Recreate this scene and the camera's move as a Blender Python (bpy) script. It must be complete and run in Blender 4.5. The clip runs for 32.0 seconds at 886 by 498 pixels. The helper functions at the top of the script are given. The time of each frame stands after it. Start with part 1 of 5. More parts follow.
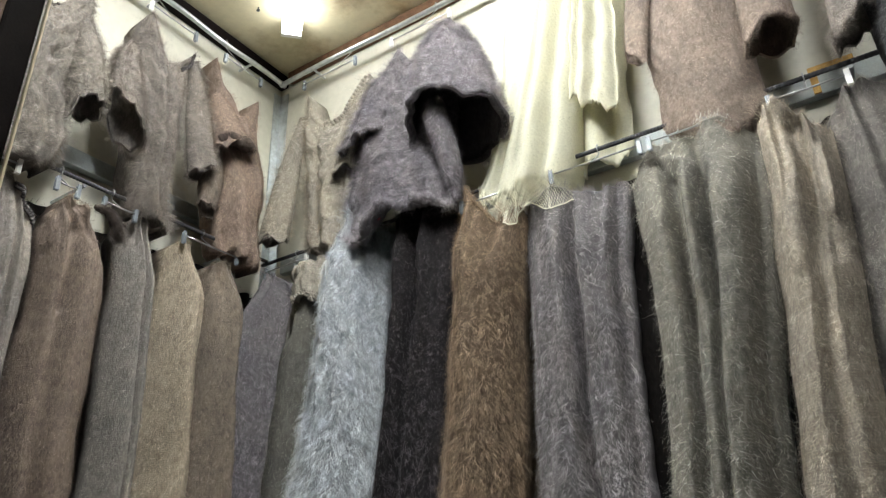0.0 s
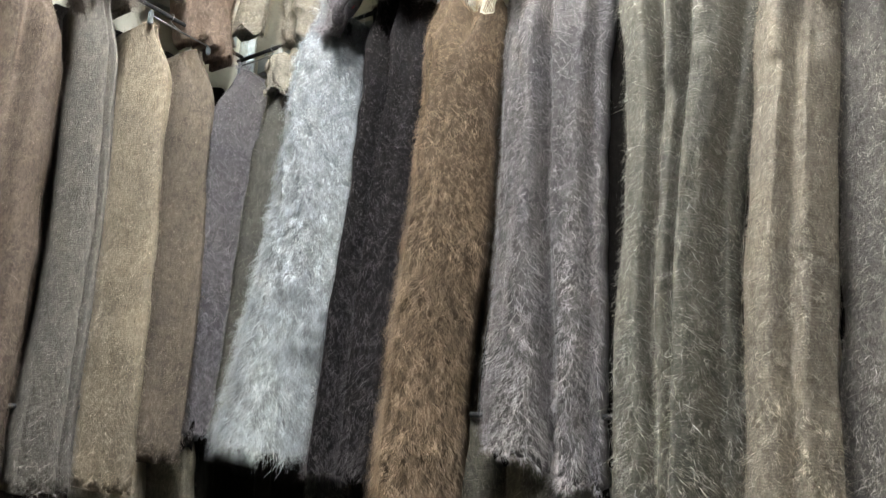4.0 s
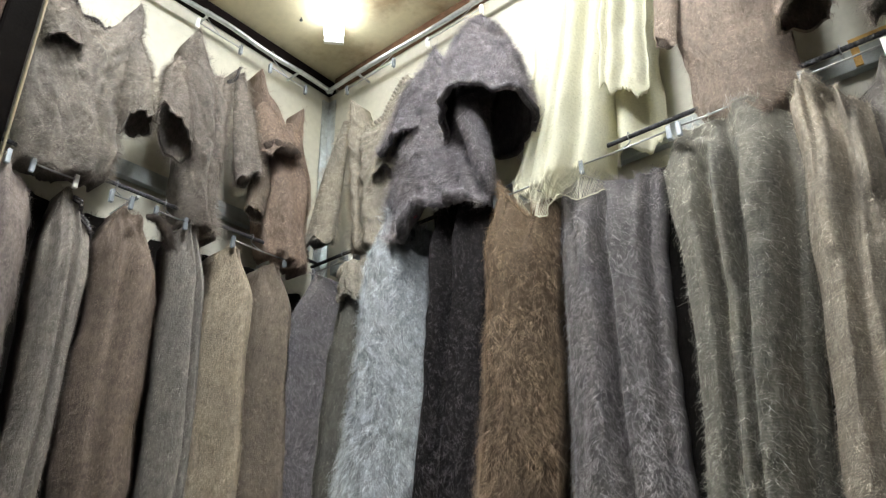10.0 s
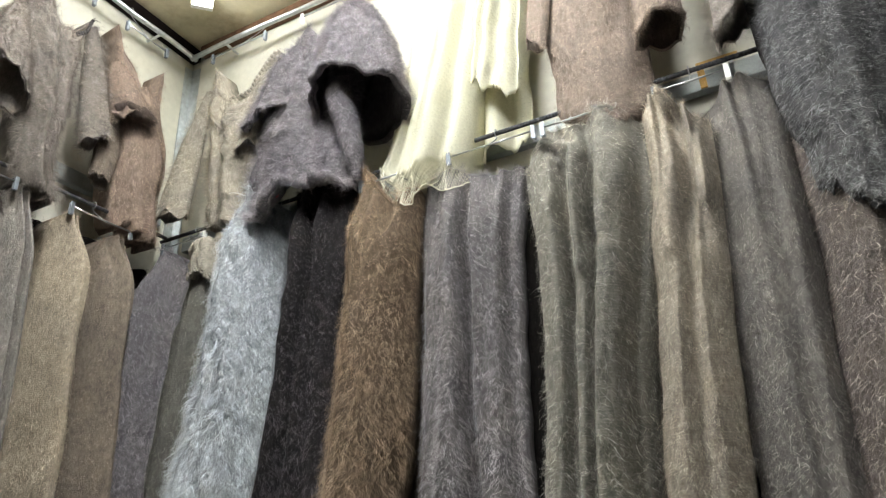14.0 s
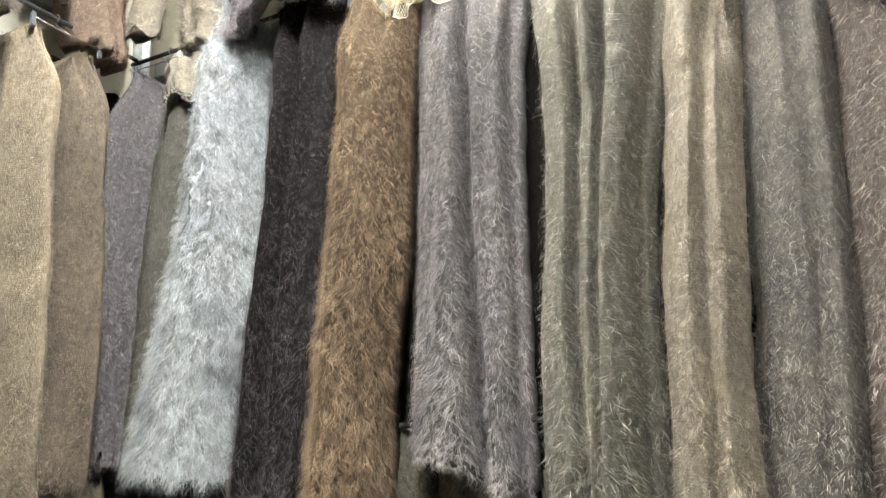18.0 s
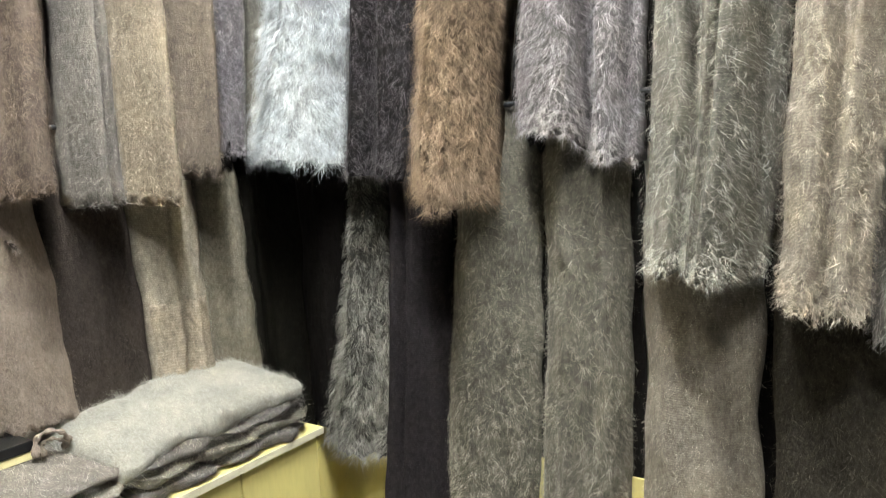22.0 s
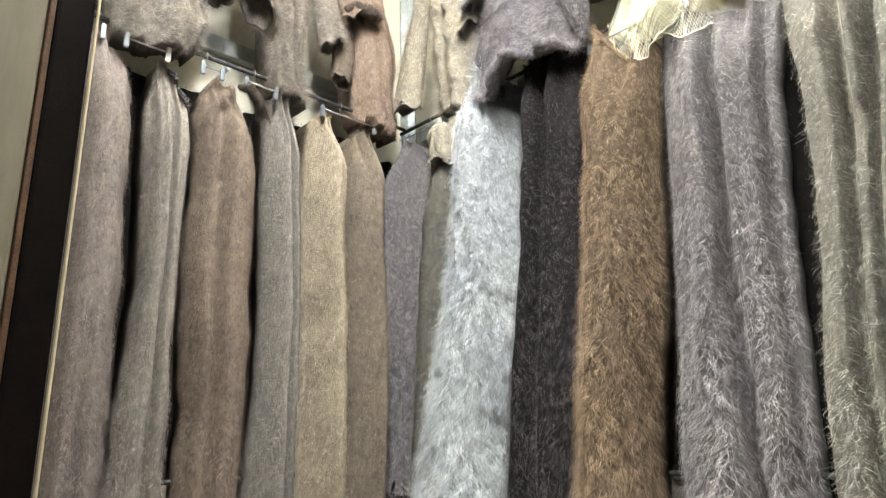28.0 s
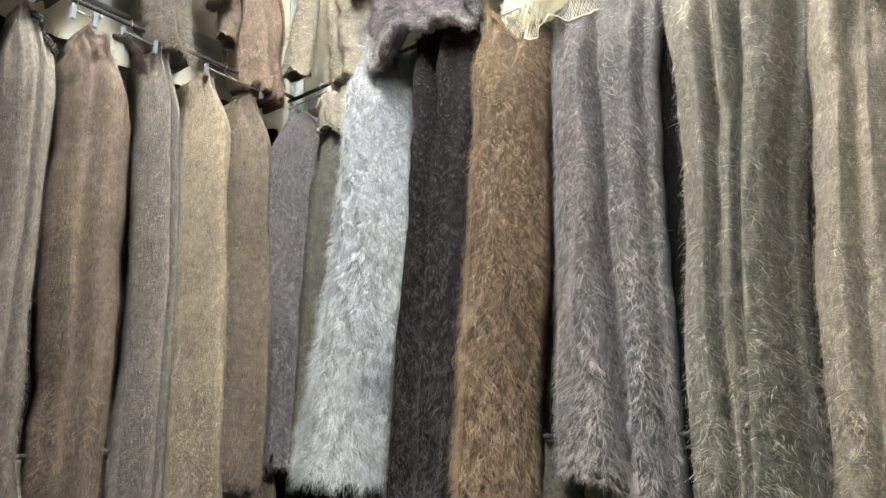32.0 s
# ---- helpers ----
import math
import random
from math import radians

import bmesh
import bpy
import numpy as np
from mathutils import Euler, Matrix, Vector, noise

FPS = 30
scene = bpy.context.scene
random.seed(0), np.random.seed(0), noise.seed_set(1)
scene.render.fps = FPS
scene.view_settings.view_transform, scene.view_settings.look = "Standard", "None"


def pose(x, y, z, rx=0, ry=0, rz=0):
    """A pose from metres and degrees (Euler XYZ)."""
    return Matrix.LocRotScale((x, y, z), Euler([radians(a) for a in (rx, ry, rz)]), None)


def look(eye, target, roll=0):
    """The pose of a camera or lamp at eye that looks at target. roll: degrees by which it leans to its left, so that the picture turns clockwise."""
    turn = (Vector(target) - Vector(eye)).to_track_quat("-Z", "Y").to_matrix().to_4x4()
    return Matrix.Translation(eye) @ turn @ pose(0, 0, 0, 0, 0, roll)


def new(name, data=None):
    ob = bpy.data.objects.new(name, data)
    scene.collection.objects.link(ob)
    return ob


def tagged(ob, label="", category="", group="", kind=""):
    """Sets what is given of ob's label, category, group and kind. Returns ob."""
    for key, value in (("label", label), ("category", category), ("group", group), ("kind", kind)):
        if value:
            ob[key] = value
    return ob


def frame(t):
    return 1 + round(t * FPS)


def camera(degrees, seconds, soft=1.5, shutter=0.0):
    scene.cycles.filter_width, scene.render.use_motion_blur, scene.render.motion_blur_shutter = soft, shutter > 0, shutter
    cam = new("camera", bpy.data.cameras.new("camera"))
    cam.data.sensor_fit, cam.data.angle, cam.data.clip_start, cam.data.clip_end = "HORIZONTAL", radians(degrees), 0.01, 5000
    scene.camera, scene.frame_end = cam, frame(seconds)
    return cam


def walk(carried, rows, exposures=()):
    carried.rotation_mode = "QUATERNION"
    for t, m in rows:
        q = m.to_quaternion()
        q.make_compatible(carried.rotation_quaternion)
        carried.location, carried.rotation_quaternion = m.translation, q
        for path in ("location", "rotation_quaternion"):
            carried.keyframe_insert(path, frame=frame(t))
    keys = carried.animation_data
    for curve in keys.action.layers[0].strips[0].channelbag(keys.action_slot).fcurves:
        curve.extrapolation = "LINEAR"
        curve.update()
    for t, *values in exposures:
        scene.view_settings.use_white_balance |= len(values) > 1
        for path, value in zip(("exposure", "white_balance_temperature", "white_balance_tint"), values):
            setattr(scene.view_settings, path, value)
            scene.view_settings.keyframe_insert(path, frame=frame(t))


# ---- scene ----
cam = camera(65.46, 32.0, 1.2)
PATH = [
    (0, (-0.008, -0.007, 1.493), (-0.960, 1.531, 2.346), -2.39),
    (0.5, (0.056, 0.024, 1.493), (-0.932, 1.529, 2.365), -2.00),
    (1, (0.056, 0.032, 1.479), (-0.943, 1.555, 2.305), -2.07),
    (1.5, (0.045, 0.035, 1.469), (-0.956, 1.583, 2.246), -1.68),
    (2, (0.032, 0.042, 1.458), (-0.952, 1.616, 2.203), -1.75),
    (2.5, (0.037, 0.062, 1.446), (-0.935, 1.660, 2.155), -2.02),
    (3, (0.047, 0.092, 1.431), (-0.929, 1.711, 2.084), -0.53),
    (3.5, (0.040, 0.095, 1.378), (-0.968, 1.736, 1.917), 1.11),
    (5.5, (0.023, 0.092, 1.353), (-1.076, 1.718, 1.737), -0.22),
    (6, (0.038, 0.083, 1.364), (-0.996, 1.752, 1.747), -1.84),
    (6.5, (0.054, 0.076, 1.395), (-0.929, 1.764, 1.826), -2.51),
    (7, (0.054, 0.075, 1.411), (-0.905, 1.762, 1.896), -2.64),
    (7.5, (0.058, 0.067, 1.428), (-0.910, 1.728, 1.979), -2.11),
    (8, (0.062, 0.061, 1.446), (-0.935, 1.680, 2.068), -1.66),
    (8.5, (0.067, 0.056, 1.449), (-0.962, 1.641, 2.105), -1.61),
    (9, (0.075, 0.052, 1.464), (-0.995, 1.585, 2.174), -1.81),
    (9.5, (0.081, 0.046, 1.475), (-1.027, 1.505, 2.278), -1.82),
    (10, (0.082, 0.043, 1.476), (-1.049, 1.453, 2.332), -1.46),
    (10.5, (0.074, 0.034, 1.472), (-1.065, 1.441, 2.322), -1.48),
    (11, (0.065, 0.042, 1.465), (-1.085, 1.470, 2.263), -1.25),
    (11.5, (0.062, 0.050, 1.450), (-1.081, 1.519, 2.183), -1.77),
    (12, (0.057, 0.056, 1.444), (-1.051, 1.573, 2.132), -1.78),
    (12.5, (0.047, 0.054, 1.438), (-1.001, 1.614, 2.122), -2.10),
    (13, (0.055, 0.061, 1.455), (-0.953, 1.634, 2.168), -2.82),
    (13.5, (0.061, 0.057, 1.458), (-0.894, 1.641, 2.218), -3.29),
    (14, (0.077, 0.062, 1.463), (-0.734, 1.692, 2.291), -2.89),
    (14.5, (0.080, 0.048, 1.480), (-0.571, 1.717, 2.370), -2.10),
    (16.5, (0.031, 0.054, 1.467), (-0.534, 1.825, 2.203), -2.63),
    (17, (0.014, 0.077, 1.431), (-0.655, 1.871, 2.010), -2.88),
    (17.5, (0.004, 0.085, 1.412), (-0.733, 1.875, 1.917), -2.96),
    (18, (-0.009, 0.088, 1.393), (-0.811, 1.865, 1.840), -3.04),
    (18.5, (-0.012, 0.094, 1.377), (-0.856, 1.862, 1.779), -2.96),
    (19, (-0.012, 0.098, 1.354), (-0.896, 1.862, 1.680), -2.21),
    (19.5, (-0.017, 0.080, 1.323), (-0.968, 1.829, 1.508), -1.18),
    (20, (-0.010, 0.065, 1.314), (-1.064, 1.762, 1.407), -1.57),
    (20.5, (-0.013, 0.066, 1.285), (-1.140, 1.718, 1.256), -2.76),
    (21, (-0.009, 0.070, 1.247), (-1.144, 1.709, 1.087), -3.41),
    (21.5, (-0.007, 0.071, 1.239), (-1.113, 1.723, 1.019), -3.33),
    (22, (-0.017, 0.081, 1.236), (-1.118, 1.733, 0.999), -2.81),
    (22.5, (-0.027, 0.084, 1.233), (-1.148, 1.725, 1.013), -1.58),
    (23, (-0.035, 0.082, 1.235), (-1.218, 1.682, 1.036), -0.75),
    (23.5, (-0.032, 0.068, 1.251), (-1.354, 1.563, 1.121), -0.11),
    (24, (-0.023, 0.056, 1.274), (-1.460, 1.447, 1.238), -0.98),
    (24.5, (0.009, 0.054, 1.302), (-1.459, 1.411, 1.363), -2.79),
    (25, (0.026, 0.061, 1.362), (-1.445, 1.403, 1.547), -3.34),
    (25.5, (0.036, 0.054, 1.387), (-1.449, 1.369, 1.644), -2.86),
    (26, (0.045, 0.052, 1.409), (-1.426, 1.363, 1.752), -1.66),
    (26.5, (0.037, 0.049, 1.430), (-1.415, 1.342, 1.898), -0.40),
    (28.5, (0.038, 0.062, 1.430), (-1.345, 1.399, 1.976), -1.57),
    (29, (0.047, 0.072, 1.418), (-1.298, 1.451, 1.956), -1.48),
    (29.5, (0.050, 0.078, 1.418), (-1.152, 1.587, 1.947), -1.30),
    (30, (0.043, 0.088, 1.418), (-1.057, 1.675, 1.938), -1.28),
    (30.5, (0.044, 0.089, 1.424), (-1.009, 1.699, 1.970), -1.42),
    (31, (0.035, 0.082, 1.422), (-1.022, 1.690, 1.968), -1.23),
    (31.5, (0.020, 0.068, 1.413), (-1.089, 1.648, 1.934), -1.55),
    (32, (0.025, 0.050, 1.398), (-1.127, 1.611, 1.885), -2.08),
]
EXPOSURES = [(0, 0.55, 6510, 9.2), (1, 0.37, 6510, 9.2), (2, 0.6, 6510, 9.2), (3.5, 1.1, 6510, 9.2), (6, 1.6, 6860, 9.2), (8, 1.35, 6710, 9.2), (9, 1.35, 6560, 9.2), (10, 0.55, 6510, 9.2), (12, 0.8, 6560, 9.2), (13, 0.9, 6610, 9.2), (14, 0.8, 6560, 9.2), (17, 1.22, 6840, 9.2), (18, 1.57, 6890, 9.2), (19, 1.67, 6890, 8.2), (20, 1.87, 6990, 9.2), (22, 2.19, 6690, 8.2), (23, 2.29, 6640, 8.2), (24, 2.19, 6590, 8.2), (26, 1.72, 6840, 8.2), (28.5, 1.52, 6840, 9.2), (30, 1.37, 6840, 9.2), (31, 1.27, 6840, 9.2), (32, 1.42, 6840, 9.2)]
LAMP_GLOW, CORNER_GLOW = 165.0, 18.0
walk(cam, [(t, look(eye, target, roll)) for t, eye, target, roll in PATH], EXPOSURES)

# ---------------------------------------------------------------- light
world = bpy.data.worlds.new("world")
scene.world = world
world.use_nodes = True
wbg = world.node_tree.nodes["Background"]
wbg.inputs[0].default_value = (0.75, 0.8, 0.9, 1)
wbg.inputs[1].default_value = 0.005

WALL_Y, WALL_X, CEIL = 1.50, -1.645, 3.25


# ---------------------------------------------------------------- materials
def nodes_of(name, rough=0.9):
    m = bpy.data.materials.new(name)
    m.use_nodes = True
    nt = m.node_tree
    b = nt.nodes["Principled BSDF"]
    b.inputs["Roughness"].default_value = rough
    b.inputs["Specular IOR Level"].default_value = 0.25
    tc = nt.nodes.new("ShaderNodeTexCoord")
    return m, nt, b, tc


def noise_node(nt, tc, scale, detail=4.0, stretch=None, rough=0.6):
    n = nt.nodes.new("ShaderNodeTexNoise")
    n.inputs["Scale"].default_value = scale
    n.inputs["Detail"].default_value = detail
    n.inputs["Roughness"].default_value = rough
    if stretch:
        mp = nt.nodes.new("ShaderNodeMapping")
        mp.inputs["Scale"].default_value = stretch
        nt.links.new(tc.outputs["Object"], mp.inputs["Vector"])
        nt.links.new(mp.outputs["Vector"], n.inputs["Vector"])
    else:
        nt.links.new(tc.outputs["Object"], n.inputs["Vector"])
    return n


def ramp(nt, src, stops):
    r = nt.nodes.new("ShaderNodeValToRGB")
    e = r.color_ramp.elements
    while len(e) < len(stops):
        e.new(0.5)
    for k, (p, c) in zip(e, stops):
        k.position, k.color = p, (*c, 1)
    nt.links.new(src, r.inputs[0])
    return r


def mix(nt, fac, a, b, kind="MIX"):
    n = nt.nodes.new("ShaderNodeMix")
    n.data_type, n.blend_type = "RGBA", kind
    if isinstance(fac, (int, float)):
        n.inputs[0].default_value = fac
    else:
        nt.links.new(fac, n.inputs[0])
    nt.links.new(a, n.inputs[6])
    nt.links.new(b, n.inputs[7])
    return n.outputs[2]


def tone(c, k):
    return tuple(min(1.0, v * k) for v in c)


def wool(name, c, knit=0.0, mottle=0.45, pitch=170.0):
    """Brushed goat-down knit: a melange of light and dark fibre, faint knit rows, soft relief."""
    m, nt, b, tc = nodes_of(name, 0.95)
    big = noise_node(nt, tc, 9.0, 3.0)
    fine = noise_node(nt, tc, 210.0, 5.0, (1, 1, 0.45), 0.75)
    speck = noise_node(nt, tc, 520.0, 2.0)
    base = ramp(nt, fine.outputs["Fac"], [(0.28, tone(c, 1 - mottle)), (0.5, c), (0.74, tone(c, 1 + mottle * 1.1))])
    patch = ramp(nt, big.outputs["Fac"], [(0.3, (0.80, 0.80, 0.82)), (0.7, (1.12, 1.1, 1.07))])
    col = mix(nt, 1.0, base.outputs[0], patch.outputs[0], "MULTIPLY")
    mid = noise_node(nt, tc, 75.0, 4.0, (1, 1, 0.6), 0.7)
    tufts = ramp(nt, mid.outputs["Fac"], [(0.32, (1 - mottle * 0.8,) * 3), (0.68, (1 + mottle * 0.6,) * 3)])
    col = mix(nt, 1.0, col, tufts.outputs[0], "MULTIPLY")
    flecks = ramp(nt, speck.outputs["Fac"], [(0.60, (0, 0, 0)), (0.72, (1, 1, 1))])
    light = nt.nodes.new("ShaderNodeRGB")
    light.outputs[0].default_value = (*tone(c, 1.9), 1)
    col = mix(nt, flecks.outputs[0], col, light.outputs[0])
    hgt = nt.nodes.new("ShaderNodeMath")
    hgt.operation = "ADD"
    nt.links.new(fine.outputs["Fac"], hgt.inputs[0])
    if knit:
        w = nt.nodes.new("ShaderNodeTexWave")
        w.wave_type, w.bands_direction = "BANDS", "Z"
        w.inputs["Scale"].default_value = pitch / 2.6
        w.inputs["Distortion"].default_value = 0.9
        w.inputs["Detail"].default_value = 2.0
        w.inputs["Detail Scale"].default_value = 2.0
        nt.links.new(tc.outputs["Object"], w.inputs["Vector"])
        rows = ramp(nt, w.outputs["Fac"], [(0.2, (1 - 0.22 * knit,) * 3), (0.8, (1 + 0.07 * knit,) * 3)])
        col = mix(nt, 1.0, col, rows.outputs[0], "MULTIPLY")
        k = nt.nodes.new("ShaderNodeMath")
        k.operation = "MULTIPLY"
        k.inputs[1].default_value = knit * 0.14
        nt.links.new(w.outputs["Fac"], k.inputs[0])
        nt.links.new(k.outputs[0], hgt.inputs[1])
    else:
        nt.links.new(mid.outputs["Fac"], hgt.inputs[1])
    bump = nt.nodes.new("ShaderNodeBump")
    bump.inputs["Strength"].default_value = 0.9
    bump.inputs["Distance"].default_value = 0.006
    nt.links.new(hgt.outputs[0], bump.inputs["Height"])
    nt.links.new(bump.outputs[0], b.inputs["Normal"])
    nt.links.new(col, b.inputs["Base Color"])
    b.inputs["Specular IOR Level"].default_value = 0.06
    return m


def hair(name, c, spread=0.5, clear=0.3):
    """Single fibres: each takes its own shade, and lets some light through."""
    m, nt, b, tc = nodes_of(name, 0.75)
    b.inputs["Specular IOR Level"].default_value = 0.12
    g = nt.nodes.new("ShaderNodeNewGeometry")
    r = ramp(nt, g.outputs["Random Per Island"], [(0.0, tone(c, 0.62 * (1 - spread * 0.6))), (0.5, tone(c, 0.80)), (0.85, tone(c, 1 + 0.30 * spread)), (1.0, tone(c, 1 + 0.8 * spread))])
    lock = noise_node(nt, tc, 48.0, 3.0, (1, 1, 0.7))
    patch = noise_node(nt, tc, 8.0, 2.0)
    locks = ramp(nt, lock.outputs["Fac"], [(0.32, (1 - 0.7 * spread,) * 3), (0.5, (1, 1, 1)), (0.68, (1 + 0.8 * spread,) * 3)])
    worn = ramp(nt, patch.outputs["Fac"], [(0.3, (0.84, 0.84, 0.86)), (0.7, (1.14, 1.13, 1.1))])
    shade = mix(nt, 1.0, r.outputs[0], mix(nt, 1.0, locks.outputs[0], worn.outputs[0], "MULTIPLY"), "MULTIPLY")
    nt.links.new(shade, b.inputs["Base Color"])
    t = nt.nodes.new("ShaderNodeBsdfTranslucent")
    nt.links.new(shade, t.inputs["Color"])
    s = nt.nodes.new("ShaderNodeMixShader")
    s.inputs[0].default_value = clear * 0.6
    out = nt.nodes["Material Output"]
    nt.links.new(b.outputs[0], s.inputs[1])
    nt.links.new(t.outputs[0], s.inputs[2])
    nt.links.new(s.outputs[0], out.inputs["Surface"])
    return m


def sheer(name, c):
    """Thin lacy knit that glows where light falls through it."""
    m, nt, b, tc = nodes_of(name, 0.9)
    n = noise_node(nt, tc, 160.0, 4.0)
    v = nt.nodes.new("ShaderNodeTexVoronoi")
    v.inputs["Scale"].default_value = 130.0
    nt.links.new(tc.outputs["Object"], v.inputs["Vector"])
    a = ramp(nt, n.outputs["Fac"], [(0.3, tone(c, 0.92)), (0.7, tone(c, 1.05))])
    e = ramp(nt, v.outputs["Distance"], [(0.05, (0.86, 0.86, 0.86)), (0.3, (1, 1, 1))])
    col = mix(nt, 1.0, a.outputs[0], e.outputs[0], "MULTIPLY")
    nt.links.new(col, b.inputs["Base Color"])
    bp = nt.nodes.new("ShaderNodeBump")
    bp.inputs["Strength"].default_value = 0.5
    bp.inputs["Distance"].default_value = 0.002
    nt.links.new(v.outputs["Distance"], bp.inputs["Height"])
    nt.links.new(bp.outputs[0], b.inputs["Normal"])
    t = nt.nodes.new("ShaderNodeBsdfTranslucent")
    nt.links.new(col, t.inputs["Color"])
    sh = nt.nodes.new("ShaderNodeMixShader")
    sh.inputs[0].default_value = 0.5
    nt.links.new(b.outputs[0], sh.inputs[1])
    nt.links.new(t.outputs[0], sh.inputs[2])
    nt.links.new(sh.outputs[0], nt.nodes["Material Output"].inputs["Surface"])
    return m


def plain(name, c, rough=0.5, metal=0.0, wear=0.15, scale=30.0, bump=0.15, stretch=None):
    m, nt, b, tc = nodes_of(name, rough)
    n = noise_node(nt, tc, scale, 5.0, stretch)
    n2 = noise_node(nt, tc, scale * 9, 3.0, stretch)
    a = ramp(nt, n.outputs["Fac"], [(0.3, tone(c, 1 - wear)), (0.7, tone(c, 1 + wear))])
    a2 = ramp(nt, n2.outputs["Fac"], [(0.3, (1 - wear / 2,) * 3), (0.7, (1 + wear / 2,) * 3)])
    nt.links.new(mix(nt, 1.0, a.outputs[0], a2.outputs[0], "MULTIPLY"), b.inputs["Base Color"])
    b.inputs["Metallic"].default_value = metal
    bp = nt.nodes.new("ShaderNodeBump")
    bp.inputs["Strength"].default_value = bump
    bp.inputs["Distance"].default_value = 0.002
    nt.links.new(n2.outputs["Fac"], bp.inputs["Height"])
    nt.links.new(bp.outputs[0], b.inputs["Normal"])
    return m


def stained(name, c, stain, lo, hi, scale=3.0):
    """Painted sheet steel with patches of rust."""
    m, nt, b, tc = nodes_of(name, 0.45)
    n = noise_node(nt, tc, scale, 6.0)
    n2 = noise_node(nt, tc, 40.0, 4.0)
    f = ramp(nt, n.outputs["Fac"], [(lo, (0, 0, 0)), (hi, (1, 1, 1))])
    a = ramp(nt, n2.outputs["Fac"], [(0.3, tone(c, 0.93)), (0.7, tone(c, 1.05))])
    d = ramp(nt, n2.outputs["Fac"], [(0.3, tone(stain, 0.7)), (0.7, tone(stain, 1.3))])
    nt.links.new(mix(nt, f.outputs[0], a.outputs[0], d.outputs[0]), b.inputs["Base Color"])
    bp = nt.nodes.new("ShaderNodeBump")
    bp.inputs["Strength"].default_value = 0.2
    bp.inputs["Distance"].default_value = 0.003
    nt.links.new(n.outputs["Fac"], bp.inputs["Height"])
    nt.links.new(bp.outputs[0], b.inputs["Normal"])
    return m


CREAM_WALL = stained("cream_painted_steel", (0.61, 0.59, 0.50), (0.42, 0.27, 0.10), 0.62, 0.80)
CEIL_MAT = stained("yellowed_ceiling_board", (0.60, 0.54, 0.37), (0.22, 0.12, 0.05), 0.54, 0.74, 2.6)
# Floor and outer walls stay out of view; both kept dark to limit bounce.
FLOOR_MAT = plain("grey_floor_tile", (0.065, 0.062, 0.06), 0.6)
OUTER = plain("dark_enclosing_wall", (0.05, 0.048, 0.046), 0.8)
GALV = plain("galvanised_steel", (0.52, 0.55, 0.56), 0.38, 0.85, 0.2, 60)
PALE_STEEL = plain("pale_grey_steel", (0.38, 0.41, 0.41), 0.8, 0.0, 0.15, 25)
REBAR = plain("ribbed_black_bar", (0.07, 0.07, 0.075), 0.5, 0.7, 0.3, 80)
DARK_STEEL = plain("dark_brown_painted_steel", (0.008, 0.0055, 0.005), 0.7, 0.0, 0.3, 40)
DARK_STEEL.node_tree.nodes["Principled BSDF"].inputs["Specular IOR Level"].default_value = 0.05
CLIP = plain("worn_grey_clip", (0.15, 0.165, 0.18), 0.45, 0.4, 0.15, 90, 0.05)
CHROME = plain("chromed_wire", (0.46, 0.47, 0.48), 0.3, 1.0, 0.08, 90, 0.05)
WHITE_PLASTIC = plain("white_plastic", (0.80, 0.80, 0.76), 0.4, 0, 0.05, 40, 0.05)
YELLOW_BOARD = plain("pale_yellow_laminate", (0.78, 0.68, 0.27), 0.45, 0, 0.06, 14, 0.06, (1, 1, 0.2))
EDGE_BAND = plain("cream_edge_band", (0.80, 0.75, 0.55), 0.4, 0, 0.06, 20, 0.05)
BEIGE_PAINT = plain("beige_painted_jamb", (0.26, 0.23, 0.17), 0.5, 0, 0.18, 12, 0.2, (1, 1, 0.15))
BROWN_EDGE = plain("worn_brown_edge", (0.13, 0.07, 0.04), 0.6, 0, 0.4, 50, 0.4)
LIP = plain("bright_cream_lip", (0.72, 0.62, 0.42), 0.4, 0, 0.12, 60, 0.2)
BLACK = plain("black_card", (0.012, 0.012, 0.013), 0.35, 0, 0.1)
STRAW = plain("pale_yellow_card", (0.80, 0.73, 0.40), 0.5, 0, 0.06)
BEAD = plain("dark_bead", (0.05, 0.045, 0.045), 0.25, 0, 0.3, 200)
LACE = plain("cream_lace_yarn", (0.74, 0.71, 0.57), 0.9, 0, 0.06, 200, 0.3)
RUST = plain("rusty_steel", (0.50, 0.30, 0.10), 0.8, 0.0, 0.35, 40, 0.4)
RED = plain("red_thread", (0.45, 0.03, 0.06), 0.8)

lamp_mat = bpy.data.materials.new("glowing_tube_cover")
lamp_mat.use_nodes = True
_b = lamp_mat.node_tree.nodes["Principled BSDF"]
_b.inputs["Base Color"].default_value = (0.9, 0.9, 0.9, 1)
_b.inputs["Emission Color"].default_value = (0.965, 1.0, 1.02, 1)
_b.inputs["Emission Strength"].default_value = LAMP_GLOW
# Same cover with its glow turned down, so walls near it don't burn out.
dim_mat = lamp_mat.copy()
dim_mat.name = "dimmed_tube_cover"
dim_mat.node_tree.nodes["Principled BSDF"].inputs["Emission Strength"].default_value = CORNER_GLOW


# ---------------------------------------------------------------- builders
def thing(name, at, label, category, group="", kind=""):
    e = new(name)
    e.location = at
    return tagged(e, label, category, group, kind)


def base_of(ob):
    v = Vector((0, 0, 0))
    while ob is not None:
        v += ob.location
        ob = ob.parent
    return v


